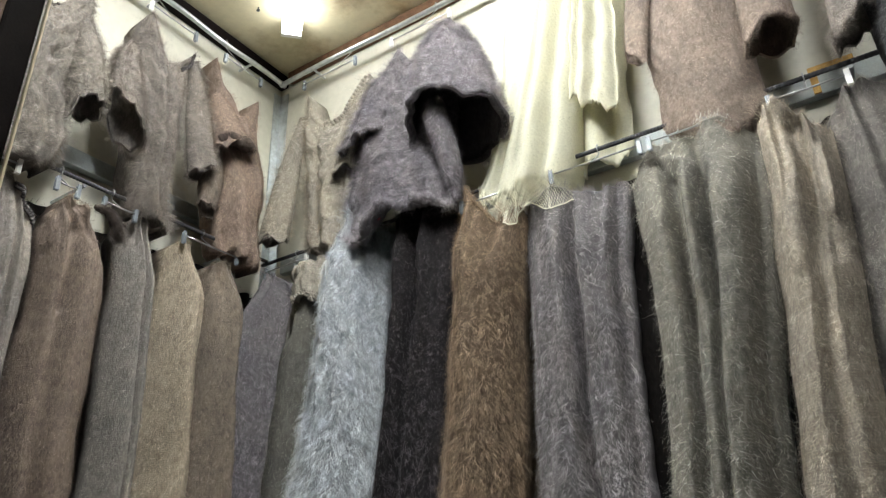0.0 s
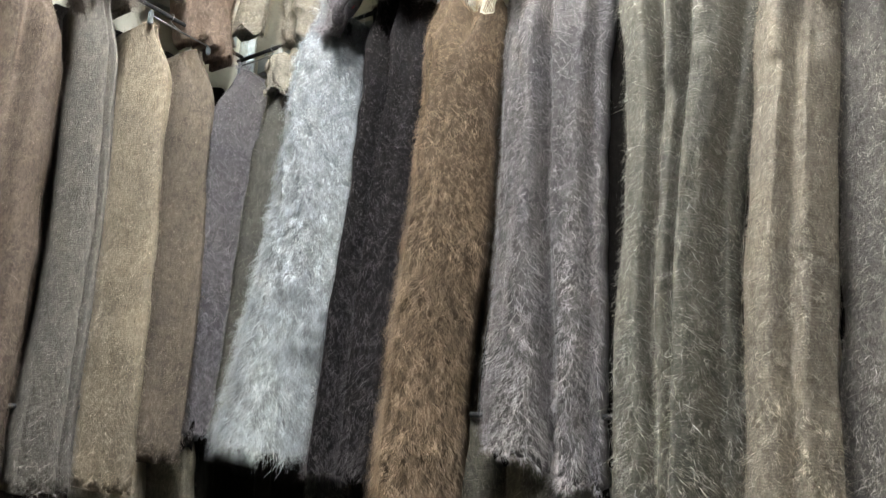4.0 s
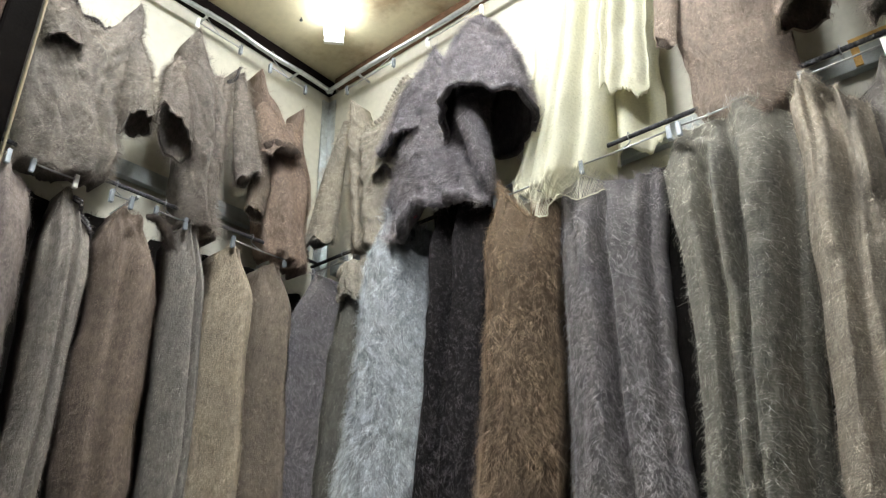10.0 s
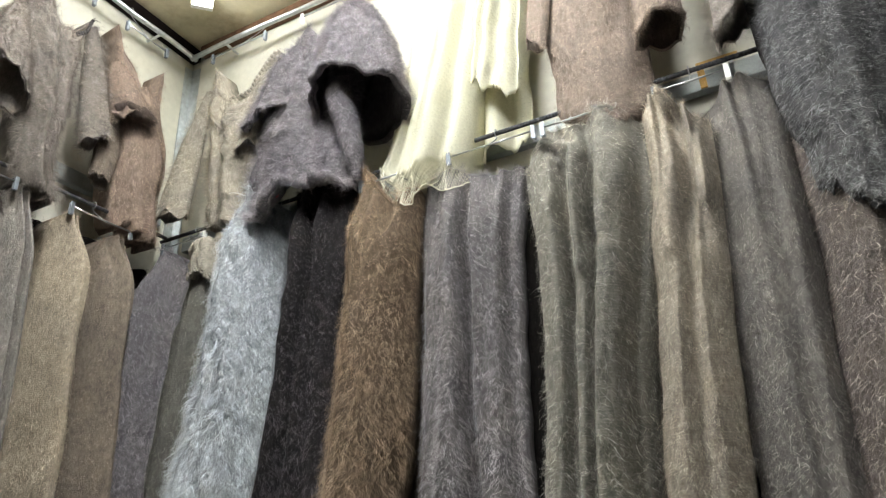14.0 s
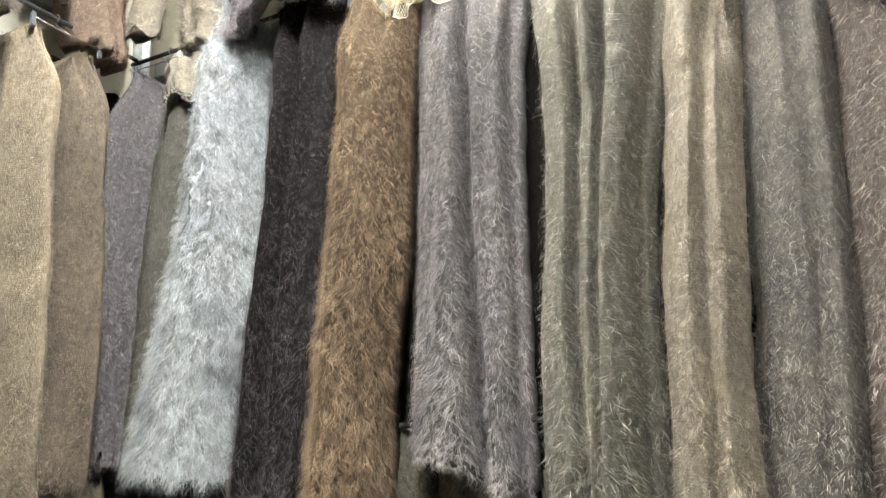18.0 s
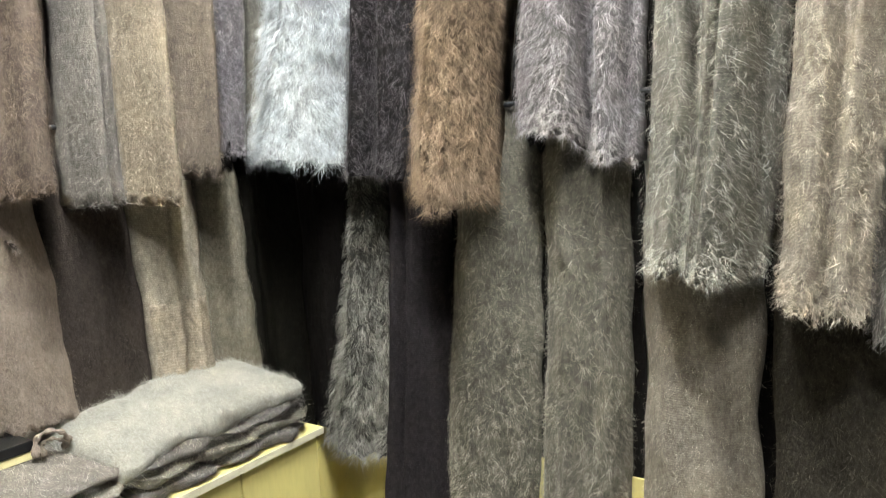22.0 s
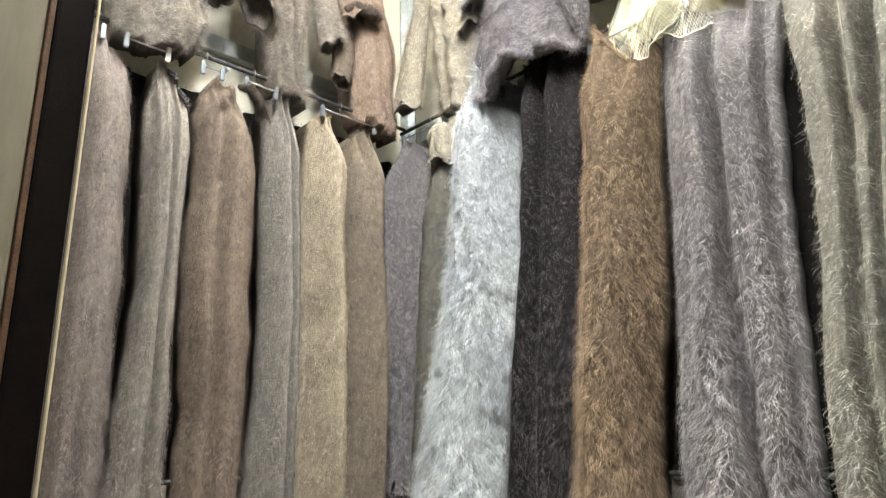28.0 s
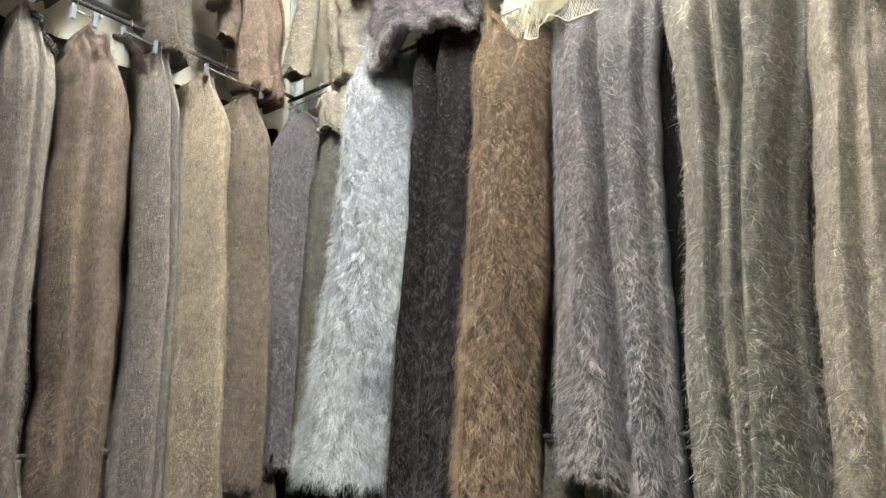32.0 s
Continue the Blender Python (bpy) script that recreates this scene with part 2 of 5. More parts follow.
def part(name, bm, material, parent, label="", smooth=False):
    """One mesh under a thing or a part; bm holds world places."""
    me = bpy.data.meshes.new(name)
    off = base_of(parent) if parent else Vector((0, 0, 0))
    bm.transform(Matrix.Translation(-off))
    bmesh.ops.recalc_face_normals(bm, faces=bm.faces)
    if smooth:
        for f in bm.faces:
            f.smooth = True
    bm.to_mesh(me)
    bm.free()
    me.materials.append(material)
    ob = new(name, me)
    if parent:
        ob.parent = parent
    if label:
        ob["label"] = label
    return ob


def raw(name, co, faces3, faces4, material, parent, label="", kind="", smooth=True):
    """A mesh from arrays of places, triangles and quads."""
    me = bpy.data.meshes.new(name)
    off = np.array(base_of(parent)) if parent else np.zeros(3)
    co = np.asarray(co, np.float32) - off.astype(np.float32)
    n3, n4 = len(faces3), len(faces4)
    me.vertices.add(len(co))
    me.vertices.foreach_set("co", co.ravel())
    me.loops.add(3 * n3 + 4 * n4)
    me.loops.foreach_set("vertex_index", np.concatenate([np.asarray(faces3, np.int32).ravel(), np.asarray(faces4, np.int32).ravel()]))
    me.polygons.add(n3 + n4)
    me.polygons.foreach_set("loop_start", np.concatenate([np.arange(n3) * 3, 3 * n3 + np.arange(n4) * 4]).astype(np.int32))
    me.polygons.foreach_set("use_smooth", np.full(n3 + n4, smooth))
    me.update(calc_edges=True)
    me.materials.append(material)
    ob = new(name, me)
    if parent:
        ob.parent = parent
    if label:
        ob["label"] = label
    if kind:
        ob["kind"] = kind
    return ob


def box(bm, lo, hi, bevel=0.0):
    lo, hi = Vector(lo), Vector(hi)
    geo = bmesh.ops.create_cube(bm, size=1.0, matrix=Matrix.Translation((lo + hi) / 2) @ Matrix.Diagonal((*(hi - lo), 1)))
    if bevel:
        ed = list({e for v in geo["verts"] for e in v.link_edges})
        bmesh.ops.bevel(bm, geom=ed, offset=bevel, segments=2, affect="EDGES", profile=0.5)


def boxed(name, lo, hi, material, parent=None, bevel=0.0, label=""):
    bm = bmesh.new()
    box(bm, lo, hi, bevel)
    return part(name, bm, material, parent, label)


def tube(bm, pts, r, seg=8, flat=1.0):
    """A round wire or pipe along points."""
    pts = [Vector(p) for p in pts]
    rings = []
    for i, p in enumerate(pts):
        d = (pts[min(i + 1, len(pts) - 1)] - pts[max(i - 1, 0)]).normalized()
        a = d.cross(Vector((0, 0, 1)) if abs(d.z) < 0.9 else Vector((1, 0, 0))).normalized()
        b = d.cross(a)
        rr = r[i] if isinstance(r, (list, tuple)) else r
        rings.append([bm.verts.new(p + (a * math.cos(t) + b * math.sin(t) * flat) * rr) for t in [2 * math.pi * k / seg for k in range(seg)]])
    for A, B in zip(rings, rings[1:]):
        for k in range(seg):
            bm.faces.new((A[k], A[(k + 1) % seg], B[(k + 1) % seg], B[k]))
    bm.faces.new(rings[0])
    bm.faces.new(rings[-1][::-1])


class Wall:
    """Places along a wall: s along it, d out from it, z up."""

    def __init__(self, kind):
        self.kind = kind

    def at(self, s, d, z):
        s, d, z = np.broadcast_arrays(np.asarray(s, float), np.asarray(d, float), np.asarray(z, float))
        return np.stack([s, WALL_Y - d, z], -1) if self.kind == "back" else np.stack([WALL_X + d, s, z], -1)

    def v(self, s, d, z):
        return Vector(self.at(s, d, z).tolist())


BACK, LEFT = Wall("back"), Wall("left")


def keyed(keys, z):
    """Smooth values at heights z from (z, value...) keys, high to low."""
    k = np.array(sorted(keys), float)
    zz = np.asarray(z, float)
    out = []
    for c in range(1, k.shape[1]):
        v = np.interp(zz, k[:, 0], k[:, c])
        w = 0.03
        v = (np.interp(zz - w, k[:, 0], k[:, c]) + 2 * v + np.interp(zz + w, k[:, 0], k[:, c])) / 4
        out.append(v)
    return out


def wobble(x, seed, n=5):
    """A smooth random curve of about unit size."""
    r = np.random.default_rng(seed)
    y = np.zeros_like(x, float)
    for i in range(1, n + 1):
        y += r.normal() / i * np.sin(2 * math.pi * i * x * r.uniform(0.7, 1.3) + r.uniform(0, 6.28))
    return y


def cloth_grid(wall, edges, top, bottom, d0, thick, grooves=(), seed=1, nu=44, nv=60, hang=0.012, hem=0.01, flare=0.0, round_=0.78, gather=0.012, lean=0.0, ragged=0.004, folds=(), puff=0.002):
    """The front of a hanging piece as a grid. edges: (z, s_left, s_right); top and bottom: heights at even steps from left to right;
    d0: how far its back is from the wall; thick: its depth; grooves: (u, width, depth, u at the hem);
    folds: (places (s, z), width, height), ridges or hollows along a line."""
    u = np.linspace(0, 1, nu)[None, :]
    v = np.linspace(0, 1, nv)[:, None] ** 1.3
    zt = np.interp(u, np.linspace(0, 1, len(top)), top)
    soften = np.exp(-(np.arange(-4, 5) / 1.2) ** 2)
    zt = np.convolve(np.pad(zt[0], 4, mode="edge"), soften / soften.sum(), "valid")[None]
    zb = np.interp(u, np.linspace(0, 1, len(bottom)), bottom)
    rough = np.random.default_rng(seed + 50).normal(size=nu)
    zb = zb + hem * (0.6 * np.sin(u * nu * 0.9 + seed) + 0.7 * rough[None, :])
    z = zt + (zb - zt) * v
    sl, sr = keyed(edges, z)
    side = ragged * wobble(v * 1.6, seed + 3, 5)
    side2 = ragged * wobble(v * 1.6, seed + 13, 5)
    s = sl + (sr - sl) * u + side * (1 - u) + side2 * u
    s = s + 0.012 * (sr - sl) * wobble(v * 0.9 + u * 0.5, seed + 5, 2) * np.sin(math.pi * u)
    prof = (1 - np.abs(2 * u - 1 + 0.10 * np.sin(math.pi * u) * lean) ** 1.9) ** round_
    ease = np.clip(v / 0.16, 0, 1)
    ease = ease * ease * (3 - 2 * ease)
    d = d0 + thick * prof * (0.45 + 0.55 * ease)
    for gu, gw, gd, gb in grooves:
        c = gu + (gb - gu) * v + 0.006 * wobble(v * 1.2, seed + int(gu * 100), 3)
        d = d - gd * np.exp(-(((u - c) / gw) ** 2)) * (0.25 + 0.75 * ease)
    d = d + hang * wobble(u * 1.1 + 0.06 * np.sin(v * 3 + seed), seed + 9, 3) * (0.35 + 0.65 * v)
    d = d + 0.10 * hang * wobble(v * 2.5 + u * 1.2, seed + 21, 3) + flare * v**2
    d = d + gather * np.sin(2 * math.pi * (3.3 * u + 0.3 * wobble(u, seed + 31, 2)) + seed) * np.exp(-v / 0.13) * np.sin(math.pi * u) ** 0.5
    lump = np.random.default_rng(seed + 61).normal(size=(nv, nu))
    lump = np.apply_along_axis(np.convolve, 1, lump, np.array((1, 2, 3, 2, 1)) / 4.36, "same")
    lump = np.apply_along_axis(np.convolve, 0, lump, np.array((1, 2, 1)) / 2.45, "same")
    d = d + puff * lump * np.sin(math.pi * u) ** 0.4
    for line, width, height in folds:
        near = np.full(s.shape, 9.0)
        for (s0, z0), (s1, z1) in zip(line, line[1:]):
            k = np.clip(((s - s0) * (s1 - s0) + (z - z0) * (z1 - z0)) / ((s1 - s0) ** 2 + (z1 - z0) ** 2), 0, 1)
            near = np.minimum(near, np.hypot(s - s0 - k * (s1 - s0), z - z0 - k * (z1 - z0)))
        d = d + height * np.exp(-((near / width) ** 2))
    d = np.maximum(d, d0 + 0.004)
    return wall.at(s, d, z)


def skin(grid, back_shift):
    """Closes a front grid with a back: places and faces."""
    nv, nu, _ = grid.shape
    back = grid.copy()
    c = grid.mean(1, keepdims=True)
    back = c + (grid - c) * 0.96 + back_shift
    co = np.concatenate([grid.reshape(-1, 3), back.reshape(-1, 3)])
    n = nv * nu
    i = np.arange(n).reshape(nv, nu)
    f = np.stack([i[:-1, :-1], i[1:, :-1], i[1:, 1:], i[:-1, 1:]], -1).reshape(-1, 4)
    g = np.stack([i[:-1, :-1] + n, i[:-1, 1:] + n, i[1:, 1:] + n, i[1:, :-1] + n], -1).reshape(-1, 4)
    rim = np.concatenate([i[0, :], i[1:, -1], i[-1, -2::-1], i[-2:0:-1, 0]])
    nx = np.roll(rim, -1)
    h = np.stack([rim, nx, nx + n, rim + n], -1)
    return co, np.concatenate([f, g, h])


def surface_points(grid, count, seed, low=0.0, outward=None, edge=0.0):
    """Random places on a grid with the normal and the way down."""
    r = np.random.default_rng(seed)
    nv, nu, _ = grid.shape
    a, b = grid[1:, :-1] - grid[:-1, :-1], grid[:-1, 1:] - grid[:-1, :-1]
    area = np.linalg.norm(np.cross(a, b), axis=-1).ravel()
    pick = np.searchsorted(np.cumsum(area) / area.sum(), r.random(count)).clip(0, len(area) - 1)
    iv, iu = pick // (nu - 1), pick % (nu - 1)
    fv, fu = r.random(count)[:, None], r.random(count)[:, None]
    p00, p01, p10, p11 = grid[iv, iu], grid[iv, iu + 1], grid[iv + 1, iu], grid[iv + 1, iu + 1]
    p = p00 * (1 - fv) * (1 - fu) + p01 * (1 - fv) * fu + p10 * fv * (1 - fu) + p11 * fv * fu
    n = np.cross(p10 - p00, p01 - p00)
    n /= np.linalg.norm(n, axis=1, keepdims=True) + 1e-12
    if outward is not None:
        n *= np.sign((n * outward).sum(1, keepdims=True) + 1e-9)
    down = p10 - p00
    down /= np.linalg.norm(down, axis=1, keepdims=True) + 1e-12
    return p, n, down


def strands(p, n, down, length, width, lift, curl, seed, seg=2, clump=0.016, drop=0.8, tight=0.7):
    """Curved tapered fibres that grow from places p and lean together in tufts: places and faces."""
    r = np.random.default_rng(seed)
    m = len(p)
    side = np.cross(down, n)
    tab = np.random.default_rng(seed + 1).normal(size=(100003, 4))

    turn = np.linalg.qr(np.random.default_rng(seed + 2).normal(size=(3, 3)))[0]
    pw = p @ turn + 0.006 * np.sin(p[:, [2, 0, 1]] * 190 + seed) + 0.003 * np.sin(p[:, [1, 2, 0]] * 430)

    def tuft(size, k):
        cell = np.floor(pw / size + k).astype(np.int64)
        return tab[(cell[:, 0] * 73856093 ^ cell[:, 1] * 19349663 ^ cell[:, 2] * 83492791) % 100003]

    cl, big = tuft(clump, 0.3), tuft(clump * 2.7, 0.7)
    heart = ((np.floor(pw / clump + 0.3) + 0.2 + 0.25 * cl[:, :3].clip(-1, 1)) * clump - pw) @ turn.T
    heart -= n * (heart * n).sum(1, keepdims=True)
    L = length * r.uniform(0.5, 1.4, (m, 1)) * (1 + 0.3 * cl[:, :1]).clip(0.5, 1.7)
    sway = (cl[:, 1:2] * 0.5 + big[:, 1:2] * 0.35 + r.normal(size=(m, 1)) * 0.4) * curl
    bend = (cl[:, 3:4] * 0.6 + r.normal(size=(m, 1)) * 0.6) * curl * 1.5
    up = lift * (0.8 + 0.6 * r.random((m, 1)) + 0.25 * cl[:, 2:3]).clip(0.15, 2.5)
    w = np.cross(down, n) + 0.25 * n * r.normal(size=(m, 1)) + 0.25 * r.normal(size=(m, 3))
    w /= np.linalg.norm(w, axis=1, keepdims=True) + 1e-9
    w *= width * r.uniform(0.5, 1.5, (m, 1)) / 2
    q = p - n * 0.002
    rows = [q - w, q + w]
    for k in range(seg):
        f = (k + 0.5) / seg
        d = down * drop + n * up * (1.25 - 1.5 * f) + side * (sway + bend * (f - 0.3))
        d /= np.linalg.norm(d, axis=1, keepdims=True) + 1e-9
        q = q + d * L / seg + heart * (tight / seg)
        if k < seg - 1:
            t = w * (1 - 0.3 * (k + 1))
            rows += [q - t, q + t]
    rows.append(q)
    co = np.stack(rows, 1).reshape(-1, 3)
    c = 2 * seg + 1
    i = np.arange(m)[:, None] * c
    quads = np.concatenate([i + np.array([[2 * k, 2 * k + 1, 2 * k + 3, 2 * k + 2]]) for k in range(seg - 1)])
    return co, i + np.array([[c - 3, c - 2, c - 1]]), quads


def fur(parent, grid, material, count, length, width, lift, curl, seed, outward, label="", fringe=0, seg=2, clump=0.016, drop=0.8, sides=0):
    p, n, down = surface_points(grid, int(count * DENSITY), seed, outward=outward)
    if fringe:
        r = np.random.default_rng(seed + 77)
        row = r.integers(1, 4, fringe)
        iu = r.integers(0, grid.shape[1] - 1, fringe)
        f = r.random((fringe, 1))
        a, b, c = grid[-row, iu], grid[-row, iu + 1], grid[-row - 3, iu]
        pf = a * (1 - f) + b * f
        df = pf - c
        df /= np.linalg.norm(df, axis=1, keepdims=True) + 1e-9
        nf = np.repeat(np.asarray(outward, float)[None], fringe, 0) * 0.3 + 0.3 * r.normal(size=(fringe, 3))
        nf -= df * (nf * df).sum(1, keepdims=True)
        nf /= np.linalg.norm(nf, axis=1, keepdims=True) + 1e-9
        p, n, down = np.concatenate([p, pf]), np.concatenate([n, nf]), np.concatenate([down, df])
    if sides:
        r = np.random.default_rng(seed + 78)
        iv = r.integers(0, grid.shape[0] - 1, sides)
        right = r.random(sides) < 0.5
        step = r.integers(0, 3, sides)
        e = np.where(right, grid.shape[1] - 1 - step, step)
        f = r.random((sides, 1))
        a, b, mid = grid[iv, e], grid[iv + 1, e], grid[iv, grid.shape[1] // 2]
        ds = b - a
        ds /= np.linalg.norm(ds, axis=1, keepdims=True) + 1e-9
        ns = a - mid
        ns = ns / (np.linalg.norm(ns, axis=1, keepdims=True) + 1e-9) + 0.9 * np.asarray(outward, float)[None] + 0.25 * r.normal(size=(sides, 3))
        ns -= ds * (ns * ds).sum(1, keepdims=True)
        ns /= np.linalg.norm(ns, axis=1, keepdims=True) + 1e-9
        p, n, down = np.concatenate([p, a * (1 - f) + b * f]), np.concatenate([n, ns]), np.concatenate([down, ds])
        rim = sides // 3
        iu, f = r.integers(0, grid.shape[1] - 1, rim), r.random((rim, 1))
        pt = grid[0, iu] * (1 - f) + grid[0, iu + 1] * f
        dt = np.asarray(outward, float)[None] + r.normal(size=(rim, 3)) * (0.6, 0.6, 0.3)
        nt = np.array([[0, 0, 1.0]]) + 0.4 * r.normal(size=(rim, 3))
        p, n, down = np.concatenate([p, pt]), np.concatenate([n, nt]), np.concatenate([down, dt])
    co, f3, f4 = strands(p, n, down, length, width, lift, curl, seed, seg, clump, drop)
    return raw("nap", co, f3, f4, material, parent, label, "stuff", smooth=False)


DENSITY = 0.68
SHAG = dict(length=0.034, width=0.0008, lift=0.9, curl=1.1, seg=3)
MOHAIR = dict(length=0.018, width=0.0006, lift=0.75, curl=1.4, clump=0.011, drop=0.7, seg=2)
FUZZ = dict(length=0.016, width=0.0005, lift=0.85, curl=1.5, clump=0.010, drop=0.65)


def piece(name, wall, label, category, cloth, fibre, edges, top, bottom, d0=0.14, thick=0.08, grooves=(), seed=1, count=12000, coat=FUZZ,
          fringe=400, group="", pile_label="", low=0.0, back=0.085, **kw):
    """A hanging scarf or shawl: a folded body and its hairy nap."""
    if low:
        s0 = -0.01 if wall is BACK else 0.07
        edges = [(1.24 + (z - 1.24) * low, s0 + (a - s0) * low, s0 + (b - s0) * low) for z, a, b in edges]
        bottom = [1.24 + (z - 1.24) * low for z in bottom]
    slim = 0.3 * coat["length"]
    edges = [(z, a + slim, b - slim) for z, a, b in edges]
    s = (edges[0][1] + edges[0][2]) / 2
    t = thing(name, wall.v(s, d0 + thick / 2, max(top)), label, category, group)
    g = cloth_grid(wall, edges, top, bottom, d0, thick, grooves, seed, puff=0.2 * (coat["length"] - 0.011), **kw)
    inward = wall.at(0, 0, 0) - wall.at(0, 1, 0)
    co, f4 = skin(g, inward * back)
    raw("body", co, np.zeros((0, 3), int), f4, cloth, t)
    fur(t, g, fibre, count, seed=seed * 31 + 5, outward=-inward, fringe=fringe, label=pile_label, sides=min(1800, count // 8), **coat)
    return t, g


def sleeve(parent, wall, path, cloth, fibre, seed, count, coat=FUZZ, label="", wide=1.0, deep=0.62, slant=0.0, tilt=0.0, rim=0.0, crease=0.16):
    """A hollow sleeve along (s, d, z, r) rings, open at its last ring."""
    seg, sub = 28, 7
    P = np.array(path, float)
    t = np.linspace(0, len(P) - 1, (len(P) - 1) * sub + 1)
    Q = np.stack([np.interp(t, np.arange(len(P)), P[:, k]) for k in range(4)], -1)
    Q[:, 0] += 0.006 * wobble(t / 9, seed + 8, 3) * np.minimum(1, t / 4)
    c = wall.at(Q[:, 0], Q[:, 1], Q[:, 2])
    ax = np.gradient(c, axis=0)
    ax /= np.linalg.norm(ax, axis=1, keepdims=True)
    along = wall.at(1, 0, 0) - wall.at(0, 0, 0)
    out = wall.at(0, 1, 0) - wall.at(0, 0, 0)
    a = along[None] - ax * (ax @ along)[:, None]
    a /= np.linalg.norm(a, axis=1, keepdims=True)
    b = np.cross(ax, a)
    b *= np.sign((b @ out))[:, None]
    ph = np.linspace(0, 2 * math.pi, seg, endpoint=False)
    rip = 1 + crease * wobble(ph[None] / 6.28 + t[:, None] * 0.06, seed, 5).clip(-1.6, 1.3) * np.minimum(1, t / 4)[:, None] + 0.06 * np.random.default_rng(seed).normal(size=(1, seg)) * (t / t[-1])[:, None] ** 3
    r = Q[:, 3:4] * rip
    g = c[:, None] + a[:, None] * (np.cos(ph)[None, :, None] * r[..., None] * wide) + b[:, None] * (np.sin(ph)[None, :, None] * r[..., None] * deep)
    g = np.concatenate([g, g[:, :1]], 1)
    lip = 0.016 * wobble(np.r_[ph, 2 * math.pi] / 6.283, seed + 2, 6) + 0.003 * np.random.default_rng(seed + 2).normal(size=seg + 1)
    lip[-1] = lip[0]
    for back, share in ((1, 1.0), (2, 0.6), (3, 0.3)):
        g[-back] += ax[-1] * (share * lip)[:, None]
    pull = np.clip((t - t[-1] + 6) / 6, 0, 1)[:, None] * (slant * np.r_[np.cos(ph), 1.0] + tilt * np.r_[np.sin(ph), 0.0] + 0.15 * abs(slant) * np.sin(5 * np.r_[ph, 0]))[None]
    g[..., 2] += pull
    inner = c[:, None] + (g - c[:, None]) * 0.88
    inner[..., 2] = np.maximum(inner[..., 2], g[..., 2] - 0.001)
    n1 = g.shape[0] * g.shape[1]
    i = np.arange(n1).reshape(g.shape[:2])
    f = np.stack([i[:-1, :-1], i[1:, :-1], i[1:, 1:], i[:-1, 1:]], -1).reshape(-1, 4)
    h = np.stack([i[-1, :-1], i[-1, 1:], i[-1, 1:] + n1, i[-1, :-1] + n1], -1)
    apex = c[0] - ax[0] * Q[0, 3] * 0.6
    lid = np.stack([i[0, 1:], i[0, :-1], np.full(seg, 2 * n1)], -1)
    ob = raw("sleeve", np.concatenate([g.reshape(-1, 3), inner.reshape(-1, 3), apex[None]]), lid, np.concatenate([f, f[:, ::-1] + n1, h]), cloth, parent, label)
    p, n, down = surface_points(g, count, seed + 4)
    iv = p[:, None] - c[None, ::3]
    near = c[::3][np.argmin((iv**2).sum(-1), 1)]
    n *= np.sign(((p - near) * n).sum(1, keepdims=True) + 1e-9)
    k = dict(coat)
    k["lift"] *= 1.2
    k.pop("seg", 0)
    co, f3, f4 = strands(p, n, down, k["length"], k["width"], k["lift"], k["curl"], seed + 6)
    raw("nap", co, f3, f4, fibre, ob, "", "stuff", smooth=False)
    if rim:
        rr = np.random.default_rng(seed + 9)
        k0 = [k % seg for k in range(-2, seg // 2 + 3)]
        loop = [Vector(g[-1, k]) for k in k0]
        bm = bmesh.new()
        tube(bm, loop, [rim * (0.4 + 0.8 * rr.random()) * min(1, 0.2 + k / 3, 0.2 + (len(loop) - 1 - k) / 3) for k in range(len(loop))], 8)
        cuff = part("cuff", bm, cloth, ob, "curled edge", smooth=True)
        m = 1500
        f = rr.random(m) * (len(loop) - 1.01)
        a0 = np.array([list(v) for v in loop])
        pp = a0[f.astype(int)] + (a0[f.astype(int) + 1] - a0[f.astype(int)]) * (f % 1)[:, None]
        nn = rr.normal(size=(m, 3)) + out * 0.8
        nn /= np.linalg.norm(nn, axis=1, keepdims=True)
        dd = np.cross(nn, rr.normal(size=(m, 3)))
        dd /= np.linalg.norm(dd, axis=1, keepdims=True)
        co, f3, f4 = strands(pp + nn * rim * 0.7, nn, dd, 0.018, coat["width"] * 0.9, 1.2, 1.5, seed + 10)
        raw("nap", co, f3, f4, fibre, ob, "", "stuff", smooth=False)
    return ob


